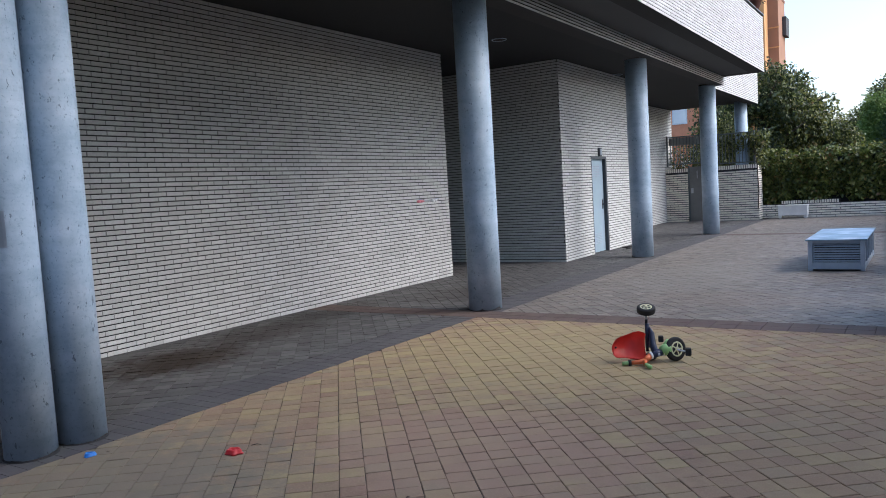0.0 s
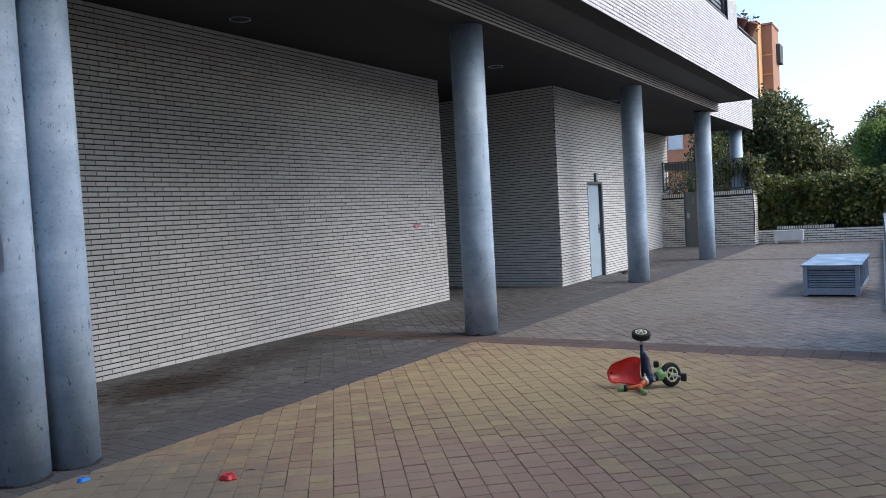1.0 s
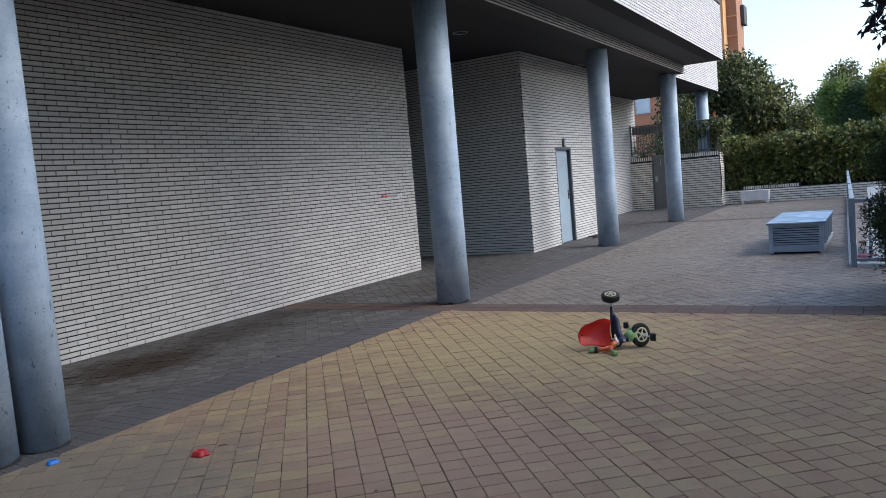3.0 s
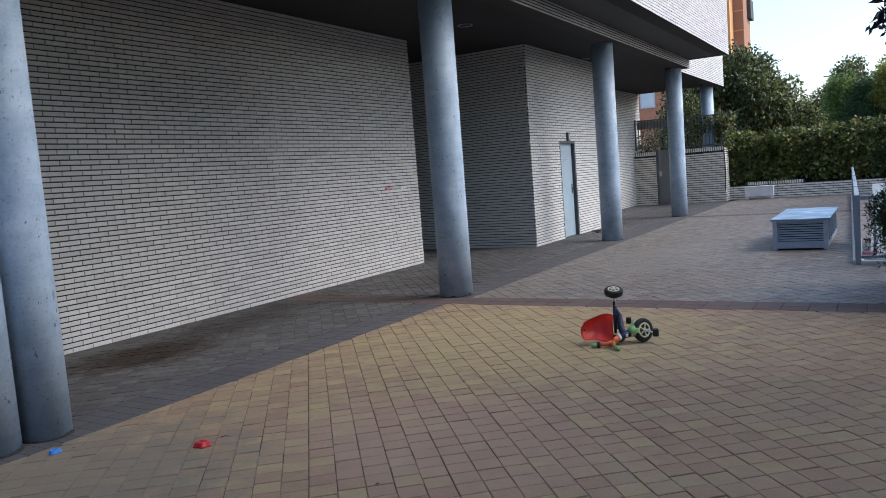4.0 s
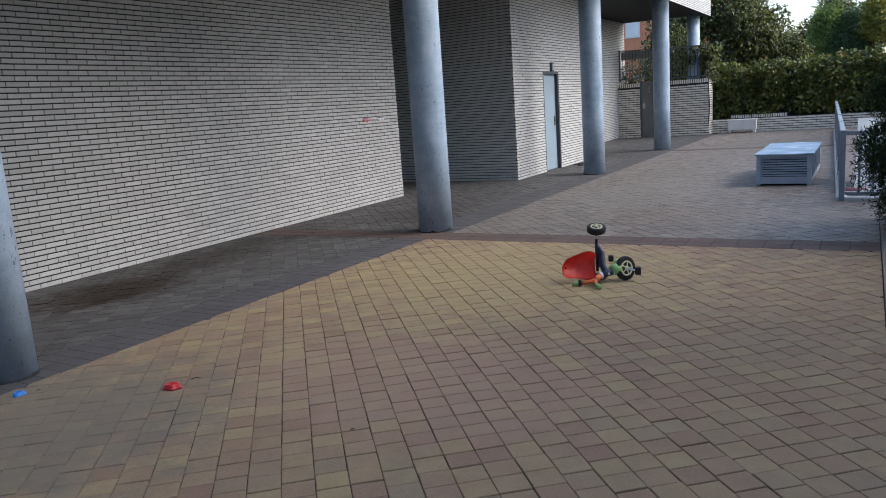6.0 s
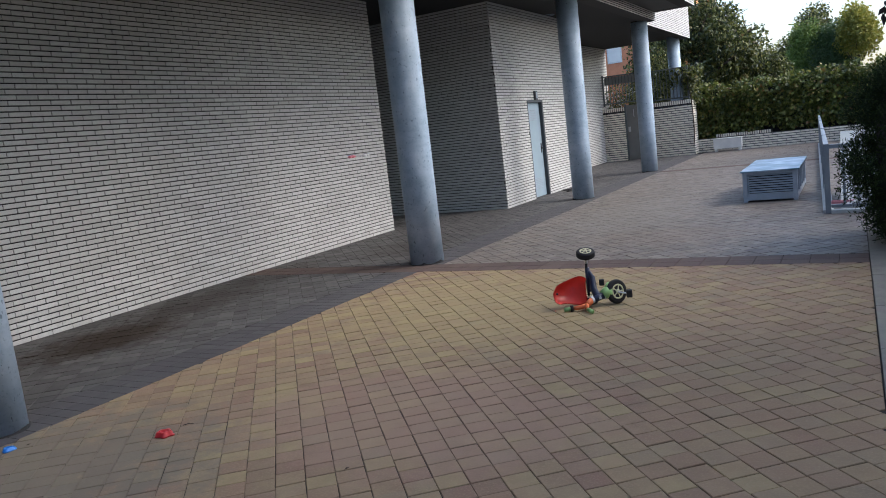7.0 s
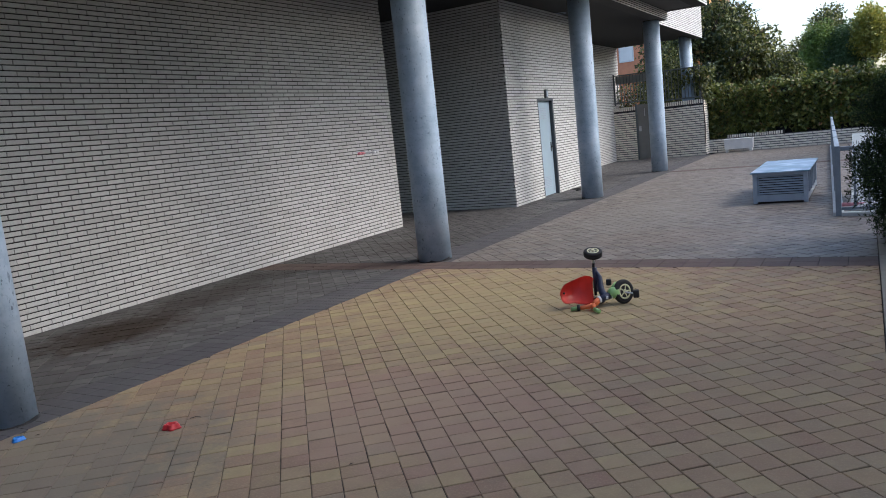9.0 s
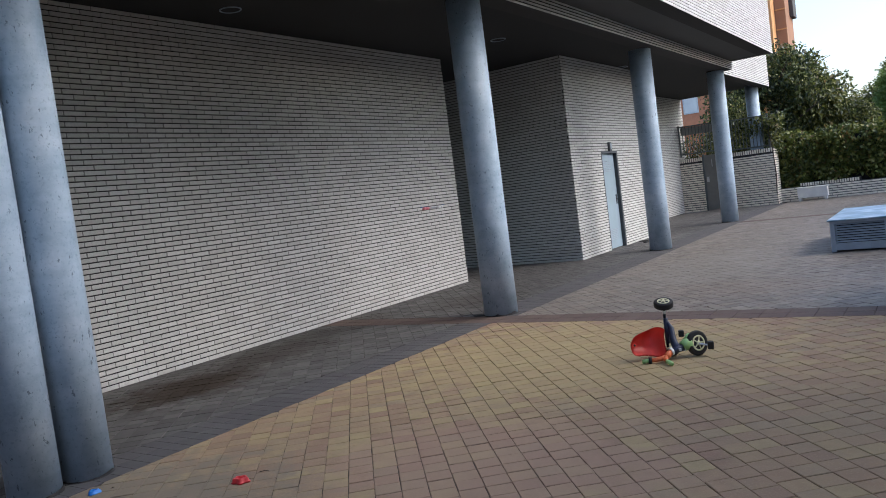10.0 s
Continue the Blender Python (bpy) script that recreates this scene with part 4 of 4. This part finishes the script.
twigs = [((-0.12, 0.0, 1.9), (-1.0, -0.3, 2.1), (-1.75, -0.45, 2.2), (-2.1, -0.5, 2.17)), ((-0.2, 0.0, 2.4), (-1.1, -0.35, 2.55), (-1.8, -0.5, 2.47), (-2.1, -0.5, 2.40)),
         ((-0.12, 0.0, 1.7), (-1.0, -0.3, 1.86), (-1.6, -0.42, 1.97), (-1.88, -0.48, 2.02))]
for pts in twigs:
    add_tube(limb, pts, [0.03, 0.018, 0.01, 0.004], 7)
part("trunk", limb, BARK, plum, "", True)
rng_plum = np.random.default_rng(9)
plum_pts = []
for _, p, q, r in twigs:
    for a, b, n in ((p, q, 60), (q, r, 26)):
        for _k in range(n):
            plum_pts.append(tuple(Vector(a).lerp(Vector(b), rng_plum.random()) + Vector(rng_plum.normal(0, 0.035, 3))))
plum_pts += crown_points(rng_plum, (-0.4, 0.2, 3.9), (1.3, 1.3, 1.0), 120)
plum_pts += crown_points(rng_plum, (-0.9, -0.2, 2.2), (0.55, 0.5, 0.5), 70)
leaves("crown", plum_pts, 8, 0.085, 0.075, LEAF_PURPLE, plum, "", 77, 0.7, 0.48)

# ---- far buildings ----
def far_block(name, label, x0, x1, y0, y1, z1, material, windows, ledge=True):
    b = thing(name, label, "building", ((x0 + x1) / 2, y0, 0))
    w = (x1 - x0) / 2
    part("wall", box(-w, w, 0, y1 - y0, -0.1, z1, 0.03), material, b)
    part("roof", box(-w - 0.05, w + 0.05, -0.08, y1 - y0 + 0.05, z1, z1 + 0.15, 0.02), material, b)
    if ledge and material is not ORANGE_RENDER:
        z = 2.9
        while z < z1 - 1:
            part("string_course", box(-w - 0.05, w + 0.05, -0.06, 0.0, z, z + 0.22), PALE_TRIM, b)
            z += 2.9
    for wx, wz, ww, wh in windows:
        wd = part("window", box(wx - x0 - w - ww / 2, wx - x0 - w + ww / 2, -0.05, 0.03, wz, wz + wh, 0.01), WHITE_RAIL, b, "white-framed window")
        part("pane", box(wx - x0 - w - ww / 2 + 0.08, wx - x0 - w + ww / 2 - 0.08, -0.06, -0.052, wz + 0.08, wz + wh - 0.08), GLASS_DARK if wz > 8 else WHITE_WALL, wd)
    return b


tower = far_block("apartment_building", "tall terracotta apartment block behind the trees", -17.0, -9.45, 60, 63.0, 14.05, ORANGE_RENDER, [])
# Ochre slab makes the tower's front look sunlit beside its brown side.
part("front_render", box(-3.775, 3.06, -1.4, -0.004, -0.1, 14.2, 0.02), OCHRE_RENDER, tower, "front face, its sunlight put into a lighter ochre")
for z in (10.45, 11.85):
    part("string_course", box(-3.79, 3.80, -0.05, -0.003, z, z + 0.09), OCHRE_RENDER, tower, "ochre string course")
part("balcony", box(3.775, 4.05, 1.7, 3.1, 11.5, 12.9, 0.03), SOFFIT, tower, "grey corner balcony")
far_block("brick_house", "red brick house seen beneath the overhang", -24.0, -12.6, 50, 58, 7.6, RED_BRICK, [(-14.0, 4.95, 0.95, 1.3), (-17.2, 4.95, 1.1, 1.3)], False)

# ---- terrace flower pots ----
def pot(at, tilt, size):
    p = thing("flower_pot", "brown flower pot with a withered plant on the parapet", "flower pot", at, 0, "parapet pots")
    m = pose(0, 0, 0, 0, tilt, 0)
    part("bowl", lathe([(size * 0.55, 0), (size, size * 1.3), (size * 1.1, size * 1.35), (size * 1.1, size * 1.55), (size * 0.9, size * 1.5)], m, 16), TERRACOTTA, p, "", True)
    rng = np.random.default_rng(int(at[1] * 10))
    leaves("plant", [tuple(m @ Vector((rng.normal(0, size * 0.6), rng.normal(0, size * 0.6), size * 1.9))) for _ in range(5)], 9, size * 0.6, 0.09, BARK, p, "", 3, 0.5)


pot((FACE_X - 0.1, 18.75, SILL_Z + 0.03), 10, 0.18)
pot((FACE_X - 0.05, 19.45, SILL_Z + 0.03), 14, 0.2)
pot((FACE_X - 0.12, 20.1, SILL_Z + 0.03), 0, 0.14)
part("terrace_wall", box(-4.9, FACE_X - 0.3, PIER_END, OVER_END - 0.3, OVER_Z + 0.1, OVER_Z + 0.3), SOFFIT, None)
tagged(bpy.data.objects["terrace_wall"], "grey terrace floor behind the parapet", "floor", "", "structure")


# ---- tricycle lying on its side ----
def wheel(name, at, axis, r, w, parent):
    m = along(at, axis)
    tyre_profile = [(r * 0.62, -w * 0.42), (r * 0.86, -w * 0.5), (r * 0.97, -w * 0.36), (r, -w * 0.12), (r * 0.975, -w * 0.05), (r * 0.975, w * 0.05), (r, w * 0.12), (r * 0.97, w * 0.36), (r * 0.86, w * 0.5), (r * 0.62, w * 0.42)]
    tyre = part(name, lathe(tyre_profile, m, 32), RUBBER, parent, "black ribbed tyre", True)
    ring = lathe([(r * 0.50, -w * 0.46), (r * 0.63, -w * 0.48), (r * 0.63, w * 0.48), (r * 0.50, w * 0.46)], m, 28, True)
    part("rim", ring, RIM_PLASTIC, tyre, "pale yellow plastic rim", True)
    for k in range(5):
        spoke = box(r * 0.10, r * 0.55, -r * 0.06, r * 0.06, -w * 0.47, w * 0.47, 0.003)
        bmesh.ops.transform(spoke, matrix=m @ pose(0, 0, 0, 0, 0, 72 * k), verts=spoke.verts)
        part("spoke", spoke, RIM_PLASTIC, tyre)
    part("hub", lathe([(r * 0.16, -w * 0.6), (r * 0.2, -w * 0.5), (r * 0.2, w * 0.5), (r * 0.16, w * 0.6)], m, 16), RIM_PLASTIC, tyre)
    return tyre


def tricycle(at, turn):
    t = thing("tricycle", "child's tricycle lying on its side, red seat, green and orange plastic", "tricycle", at, turn)
    t.matrix_basis = t.matrix_basis @ Matrix.Diagonal((0.93, 0.93, 1.0, 1.0))
    wheel("rear_wheel", (0, 0.06, 0.415), (0.05, -0.25, 1), 0.082, 0.055, t)
    wheel("rear_wheel", (0.0, 0.06, 0.034), (0.0, 0.0, 1), 0.080, 0.055, t)
    part("axle", tube([(0.0, 0.06, 0.05), (-0.005, 0.06, 0.2), (0, 0.06, 0.385)], [0.012, 0.013, 0.011], 10), RUBBER, t, "", True)
    part("axle_sleeve", tube([(0.004, 0.05, 0.10), (0.004, 0.05, 0.30)], 0.021, 10), NAVY_PLASTIC, t, "", True)
    part("axle_collar", tube([(0, 0.06, 0.335), (0, 0.06, 0.36)], 0.014, 10), WHITE_PLASTIC, t)
    part("frame", tube([(0.01, 0.05, 0.27), (0.04, 0.03, 0.22), (0.045, 0.0, 0.13), (0.07, -0.05, 0.075), (0.12, -0.06, 0.085)], [0.016, 0.024, 0.03, 0.034, 0.028], 12), NAVY_PLASTIC, t, "navy plastic frame", True)
    part("frame_brace", tube([(0.0, 0.06, 0.16), (0.05, 0.02, 0.10)], 0.022, 10), NAVY_PLASTIC, t, "", True)
    # bucket seat, its back edge to the outside
    bm = bmesh.new()
    rows = []
    keys = ((0.0, 0.088, 0.0), (0.02, 0.104, 0.006), (0.06, 0.112, 0.022), (0.115, 0.103, 0.034), (0.175, 0.088, 0.02), (0.228, 0.079, -0.018), (0.255, 0.070, -0.045), (0.272, 0.056, -0.060), (0.280, 0.038, -0.066))

    def between(d):
        for p, q in zip(keys, keys[1:]):
            if d <= q[0] + 1e-9:
                k = (d - p[0]) / (q[0] - p[0])
                return p[1] + (q[1] - p[1]) * k, p[2] + (q[2] - p[2]) * k
        return keys[-1][1:]
    for i in range(19):
        d = 0.28 * i / 18
        hgt, dp = between(d)
        rows.append([bm.verts.new((-0.022 - d + 0.012 * (k / 8 - 1) ** 2, -0.035 + dp + 0.42 * hgt * (k / 8 - 1) - 0.05 * abs(k / 8 - 1) ** 2.4, 0.140 - d * 0.05 + hgt * (k / 8 - 1))) for k in range(17)])
    for a, b in zip(rows, rows[1:]):
        for k in range(16):
            bm.faces.new((a[k], a[k + 1], b[k + 1], b[k]))
    bmesh.ops.solidify(bm, geom=bm.faces[:], thickness=0.010)
    seat = part("seat", bm, RED_PLASTIC, t, "red moulded plastic bucket seat", True)
    part("seat_knob", lathe([(0.009, 0), (0.009, 0.006), (0.005, 0.009)], along((-0.268, -0.096, 0.130), (0, -1, 0)), 12), SOFFIT, seat)
    # fork and front wheel
    part("fork", tube([(0.115, -0.06, 0.085), (0.145, -0.045, 0.10), (0.19, -0.03, 0.11)], [0.038, 0.049, 0.038], 12), GREEN_PLASTIC, t, "pale green plastic fork", True)
    part("mudguard", tube([(0.15, -0.03, 0.135), (0.175, 0.0, 0.155), (0.185, 0.04, 0.13)], [0.022, 0.026, 0.016], 10), GREEN_PLASTIC, t, "", True)
    wheel("front_wheel", (0.235, -0.005, 0.098), (0.62, -0.85, 0.12), 0.098, 0.05, t)
    part("crank", tube([(0.19, 0.05, 0.10), (0.21, 0.03, 0.105), (0.26, -0.04, 0.095), (0.335, -0.055, 0.085)], 0.007, 8), STEEL, t, "steel crank")
    part("pedal", box(0.315, 0.365, -0.085, -0.03, 0.055, 0.115, 0.008), RUBBER, t)
    part("pedal", box(0.095, 0.14, 0.03, 0.08, 0.145, 0.195, 0.008), RUBBER, t)
    # steering sleeve and handlebar
    part("steering_sleeve", tube([(0.125, -0.06, 0.085), (0.03, -0.12, 0.066)], [0.028, 0.025], 12), NAVY_PLASTIC, t, "", True)
    part("sleeve_ring", tube([(0.034, -0.116, 0.068), (0.018, -0.127, 0.064)], 0.030, 14), WHITE_PLASTIC, t, "white ring")
    part("sleeve_ring", tube([(0.13, -0.056, 0.086), (0.118, -0.066, 0.083)], 0.034, 14), WHITE_PLASTIC, t, "white ring")
    part("badge", box(0.085, 0.105, -0.128, -0.120, 0.068, 0.088, 0.002), WHITE_PLASTIC, t, "small pale sticker")
    bars = tube([(0.050, -0.124, 0.065), (0.028, -0.155, 0.052), (0.005, -0.19, 0.040)], [0.024, 0.026, 0.022], 12)
    add_tube(bars, [(0.008, -0.185, 0.041), (-0.03, -0.195, 0.032), (-0.075, -0.20, 0.027), (-0.11, -0.205, 0.025)], [0.02, 0.019, 0.017, 0.014], 10)
    add_tube(bars, [(0.008, -0.185, 0.041), (0.005, -0.24, 0.032), (0.018, -0.285, 0.024)], [0.02, 0.018, 0.014], 10)
    bmesh.ops.translate(bars, verts=bars.verts, vec=(-0.03, 0, 0))
    part("handlebar", bars, ORANGE_PLASTIC, t, "orange plastic handlebar", True)
    part("grip", tube([(-0.158, -0.207, 0.024), (-0.215, -0.213, 0.021)], 0.017, 12), GREEN_PLASTIC, t, "pale green grip", True)
    part("grip", tube([(-0.016, -0.275, 0.026), (0.022, -0.335, 0.019)], 0.017, 12), GREEN_PLASTIC, t, "pale green grip", True)
    part("grip_stop", tube([(-0.137, -0.205, 0.026), (-0.162, -0.207, 0.026)], 0.026, 14), RUBBER, t, "black grip stop", True)
    return t


tricycle((-2.555, 6.03, 0.0), 17.6)


# ---- sand toys ----
def sand_mould(label, at, material, size, turn, lobes):
    t = thing("sand_mould", label, "toy", at, turn, "sand toys")
    bm = bmesh.new()
    rings = []
    n = 30
    for z, k in ((0.0, 1.0), (0.008, 1.04), (0.012, 0.92), (0.028, 0.86), (0.036, 0.74), (0.036, 0.56), (0.008, 0.46)):
        rings.append([bm.verts.new((math.cos(a) * size * k * (1 + 0.16 * math.cos(lobes * a)), 0.8 * math.sin(a) * size * k * (1 + 0.16 * math.cos(lobes * a)), z * size / 0.06)) for a in (2 * math.pi * i / n for i in range(n))])
    for a, b in zip(rings, rings[1:]):
        for i in range(n):
            bm.faces.new((a[i], a[(i + 1) % n], b[(i + 1) % n], b[i]))
    bm.faces.new(rings[0][::-1])
    bm.faces.new(rings[-1])
    part("body", bm, material, t, "", True)


sand_mould("red plastic sand mould lying on the paving", (-4.10, 3.00, 0.0), DEEP_RED, 0.05, 20, 5)
sand_mould("blue plastic sand mould beside the paired columns", (-4.93, 2.60, 0.0), BLUE_PLASTIC, 0.036, 60, 3)
twig = thing("twig", "small dry twig on the paving", "twig", (-4.08, 3.16, 0.004), 30)
part("body", tube([(-0.035, 0, 0), (0, 0.008, 0.004), (0.03, 0.0, 0.002)], [0.002, 0.003, 0.0015], 6), BARK, twig)

# ---- toy drone in the air ----
drone = thing("toy_drone", "small white and pink toy drone hovering before the wall", "drone", (-5.25, 6.95, 1.39), 20)
part("body", box(-0.036, 0.036, -0.02, 0.02, -0.012, 0.014, 0.007), WHITE_PLASTIC, drone)
part("camera_pod", box(0.03, 0.046, -0.01, 0.01, -0.008, 0.008, 0.003), BLACK, drone)
for sx in (-1, 1):
    for sy in (-1, 1):
        shell = WHITE_PLASTIC if sx > 0 else PINK_PLASTIC
        part("arm", tube([(0.02 * sx, 0.01 * sy, 0), (0.075 * sx, 0.055 * sy, 0.004)], 0.007, 6), shell, drone)
        pod = part("rotor_pod", lathe([(0.018, -0.014), (0.023, 0.0), (0.015, 0.016)], pose(0.08 * sx, 0.058 * sy, 0.0), 12), shell, drone, "", True)
        part("propeller", box(0.08 * sx - 0.036, 0.08 * sx + 0.036, 0.058 * sy - 0.005, 0.058 * sy + 0.005, 0.018, 0.020), BLUE_PLASTIC if sx * sy > 0 else BLACK, pod)

# ---- weathered tape on a column ----
tape_bm = bmesh.new()
tape_rows = []
for z in (1.30, 1.42, 1.52):
    tape_rows.append([tape_bm.verts.new((-5.32 + 0.1535 * math.cos(a), 2.46 + 0.1535 * math.sin(a), z)) for a in (radians(-52), radians(-46), radians(-40), radians(-34))])
for p, q in zip(tape_rows, tape_rows[1:]):
    for k in range(3):
        tape_bm.faces.new((p[k], p[k + 1], q[k + 1], q[k]))
bmesh.ops.solidify(tape_bm, geom=tape_bm.faces[:], thickness=-0.001)
tape = part("tape_strip", tape_bm, VENT_PAINT, None)
tagged(tape, "strip of grey tape stuck to a column", "tape")

# ---- small things on the paving ----
cable = thing("cable", "short black cable end lying by the door wall", "cable", (-6.25, 16.25, 0.008))
part("body", tube([(0.1, -0.25, 0.005), (0.16, -0.1, 0.012), (0.02, 0.05, 0.010), (-0.12, 0.12, 0.012), (-0.05, 0.3, 0.006), (0.12, 0.38, 0.005)], 0.012, 8), RUBBER, cable, "", True)
rng_litter = random.Random(12)
for k in range(24):
    x, y = rng_litter.uniform(-7.5, -0.7), rng_litter.uniform(2.4, 12.0)
    leaf = thing("dry_leaf", "small dry brown leaf on the paving", "leaf", (x, y, 0.003), rng_litter.uniform(0, 360), "dry leaves")
    L = rng_litter.uniform(0.007, 0.016)
    bm = bmesh.new()
    v = [bm.verts.new(p) for p in ((-L, 0, 0), (0, -L * 0.35, 0.004), (L, 0, 0.002), (0, L * 0.35, 0.005), (0, 0, 0.0))]
    for a, b in ((0, 1), (1, 2), (2, 3), (3, 0)):
        bm.faces.new((v[a], v[b], v[4]))
    part("blade", bm, BARK, leaf)

# ---- brick faces ----
UY, UX = (0, 1, 0), (1, 0, 0)
NE, NS = (1, 0, 0), (0, -1, 0)
brick_face("bricks", wall_near, (WALL_X, -9, 0), UY, NE, brick_quads(0, 0, 0, WALL_END + 9, CEIL_Z, start=0.05, seed=3), BRICK, lambda u, z: u > 12.9 and z < 1.2 and u < 17.4)
brick_face("end_bricks", wall_near, (WALL_X - 0.3, WALL_END, 0), UX, (0, 1, 0), brick_quads(0, 0, 0, 0.3, CEIL_Z, seed=31), BRICK)
brick_face("bricks", wall_recess, (-12.0, 8, 0), UY, NE, brick_quads(0, 0, 0, 5.5, CEIL_Z, seed=4), BRICK)
brick_face("bricks", wall_return, (-12.0, RETURN_Y, 0), UX, NS, brick_quads(0, 0, 0, 5.52, CEIL_Z, seed=5), BRICK, lambda u, z: u > 3.8 and z < 2.6)
brick_face("bricks", wall_door, (DOOR_X, RETURN_Y - 0.008, 0), UY, NE, brick_quads(0, 0, 0, DOOR_END - RETURN_Y, CEIL_Z, [(DOOR_Y0 - RETURN_Y + 0.008, DOOR_Y1 - RETURN_Y + 0.008, -0.1, DOOR_Z)], seed=6), BRICK, lambda u, z: z < 2.1)
brick_face("bricks", wall_back, (BACK_X, DOOR_END - 0.3, 0), UY, NE, brick_quads(0, 0, 0, BLOCK_END - DOOR_END + 0.3, CEIL_Z, seed=7), BRICK, lambda u, z: u > 4.5 and z < 2)
brick_face("bricks", lintel, (LINTEL_X, -9, LINTEL_Z), UY, NE, brick_quads(0, 0, 0, OVER_END + 9, OVER_Z - LINTEL_Z, course=0.045, gap=0.019, seed=8), BRICK, lambda u, z: u > 13)
brick_face("bricks", wall_far_upper, (FAR_X, OVER_END + 0.01, LINTEL_Z), UY, NE, brick_quads(0, 0, 0, BLOCK_END - OVER_END - 0.01, OVER_Z - LINTEL_Z + 1.25, seed=9), BRICK)
brick_face("bricks", wall_upper, (FACE_X, -9, OVER_Z), UY, NE,
           brick_quads(0, 0, 0, OVER_END + 9, 4.2, [(WIN_Y0 + 9, WIN_Y1 + 9, SILL_Z - OVER_Z, WIN_Z1 - OVER_Z), (PIER_END + 9, 40, SILL_Z - OVER_Z, 9)], seed=10), BRICK, lambda u, z: u > 17 and z < 1.2)
GC = 0.074
brick_face("bricks", wall_garden, (GX0, GARDEN_Y, 0), UX, NS, brick_quads(0, 0, 0, GX1 - GX0, 1.66, [(GATE0 - GX0, GATE1 - GX0, -0.1, 3)], course=GC, blen=0.27, gap=0.020, perp=0.012, seed=12), BRICK_GREY, lambda u, z: True)
for a, b in ((GX0, GATE0), (GATE1, GX1)):
    brick_face("soldier_bricks", wall_garden, (a, GARDEN_Y, 1.67), UX, NS, brick_quads(0, 0, 0, b - a, 0.13, course=0.07, gap=0.020, seed=13, soldier=True), BRICK_GREY)
brick_face("bricks", wall_garden_side, (GX1, GARDEN_Y, 0), UY, NE, brick_quads(0, 0, 0, LOW_Y - GARDEN_Y + 0.02, 1.79, course=GC, blen=0.27, gap=0.020, perp=0.012, seed=14), BRICK_GREY)
brick_face("bricks", wall_low, (GX1, LOW_Y, 0), UX, NS, brick_quads(0, 0, 0, 9.0, 0.44, course=GC, blen=0.27, gap=0.020, perp=0.012, seed=15), BRICK_GREY, lambda u, z: u < 4.5)
wall_cap = structure("wall_low_cap", box(-4.6, -2.9, LOW_Y + 0.01, LOW_Y + 0.24, 0.441, 0.55), MORTAR, "raised brick-on-edge coping of the low wall")
brick_face("soldier_bricks", wall_cap, (-4.6, LOW_Y + 0.01, 0.445), UX, NS, brick_quads(0, 0, 0, 1.7, 0.105, course=0.07, gap=0.020, seed=16, soldier=True), BRICK_GREY)

# ---- paving ----
EDGE0, EDGE1, CROSS0, CROSS1 = -5.50, -5.06, 7.55, 7.97
paving("pavement_court", "buff and rose square pavers laid slantwise", TILE_WARM, EDGE1, KERB_X, -9.0, CROSS0, 41, lambda x, y: -3.0 < x < -0.9 and 2.7 < y < 5.9)
paving("pavement_far", "worn grey-rose square pavers laid slantwise", TILE_FAR, EDGE1 + 0.1, KERB_X, CROSS1, 19.5, 42, lambda x, y: x > -4.4 and y < 11)
paving("pavement_covered", "stained grey pavers under the overhang, toned darker for shade", TILE_SHADE, -8.0, EDGE0, -9.0, CROSS0, 43, lambda x, y: x > -7.7 and y > 3.6)
paving("pavement_covered", "grey pavers along the door wall, toned darker for shade", TILE_SHADE, -12.0, EDGE0 + 0.05, CROSS1, GARDEN_Y + 0.3, 44, lambda x, y: x > -7.0 and y < 14)
band("pavement_band", "dark red-brown paver band across the court", TILE_BAND, -10.0, KERB_X, CROSS0, CROSS1, 40, 2, 45)
band("pavement_edge", "slate-grey slab band along the columns", TILE_EDGE, EDGE0, EDGE1, -9.0, CROSS0, 2, 148, 46)
band("pavement_edge", "slate-grey slab band along the columns", TILE_EDGE, EDGE0 + 0.05, EDGE1 + 0.1, CROSS1, GARDEN_Y, 2, 148, 47)
paving("pavement_end", "dull grey square pavers at the end of the court", TILE_FAR, EDGE1 + 0.1, KERB_X, 19.9, GARDEN_Y + 0.7, 48)
band("pavement_band", "dark paver band before the garden wall", TILE_BAND, EDGE1 + 0.1, KERB_X, 19.5, 19.9, 24, 2, 49)
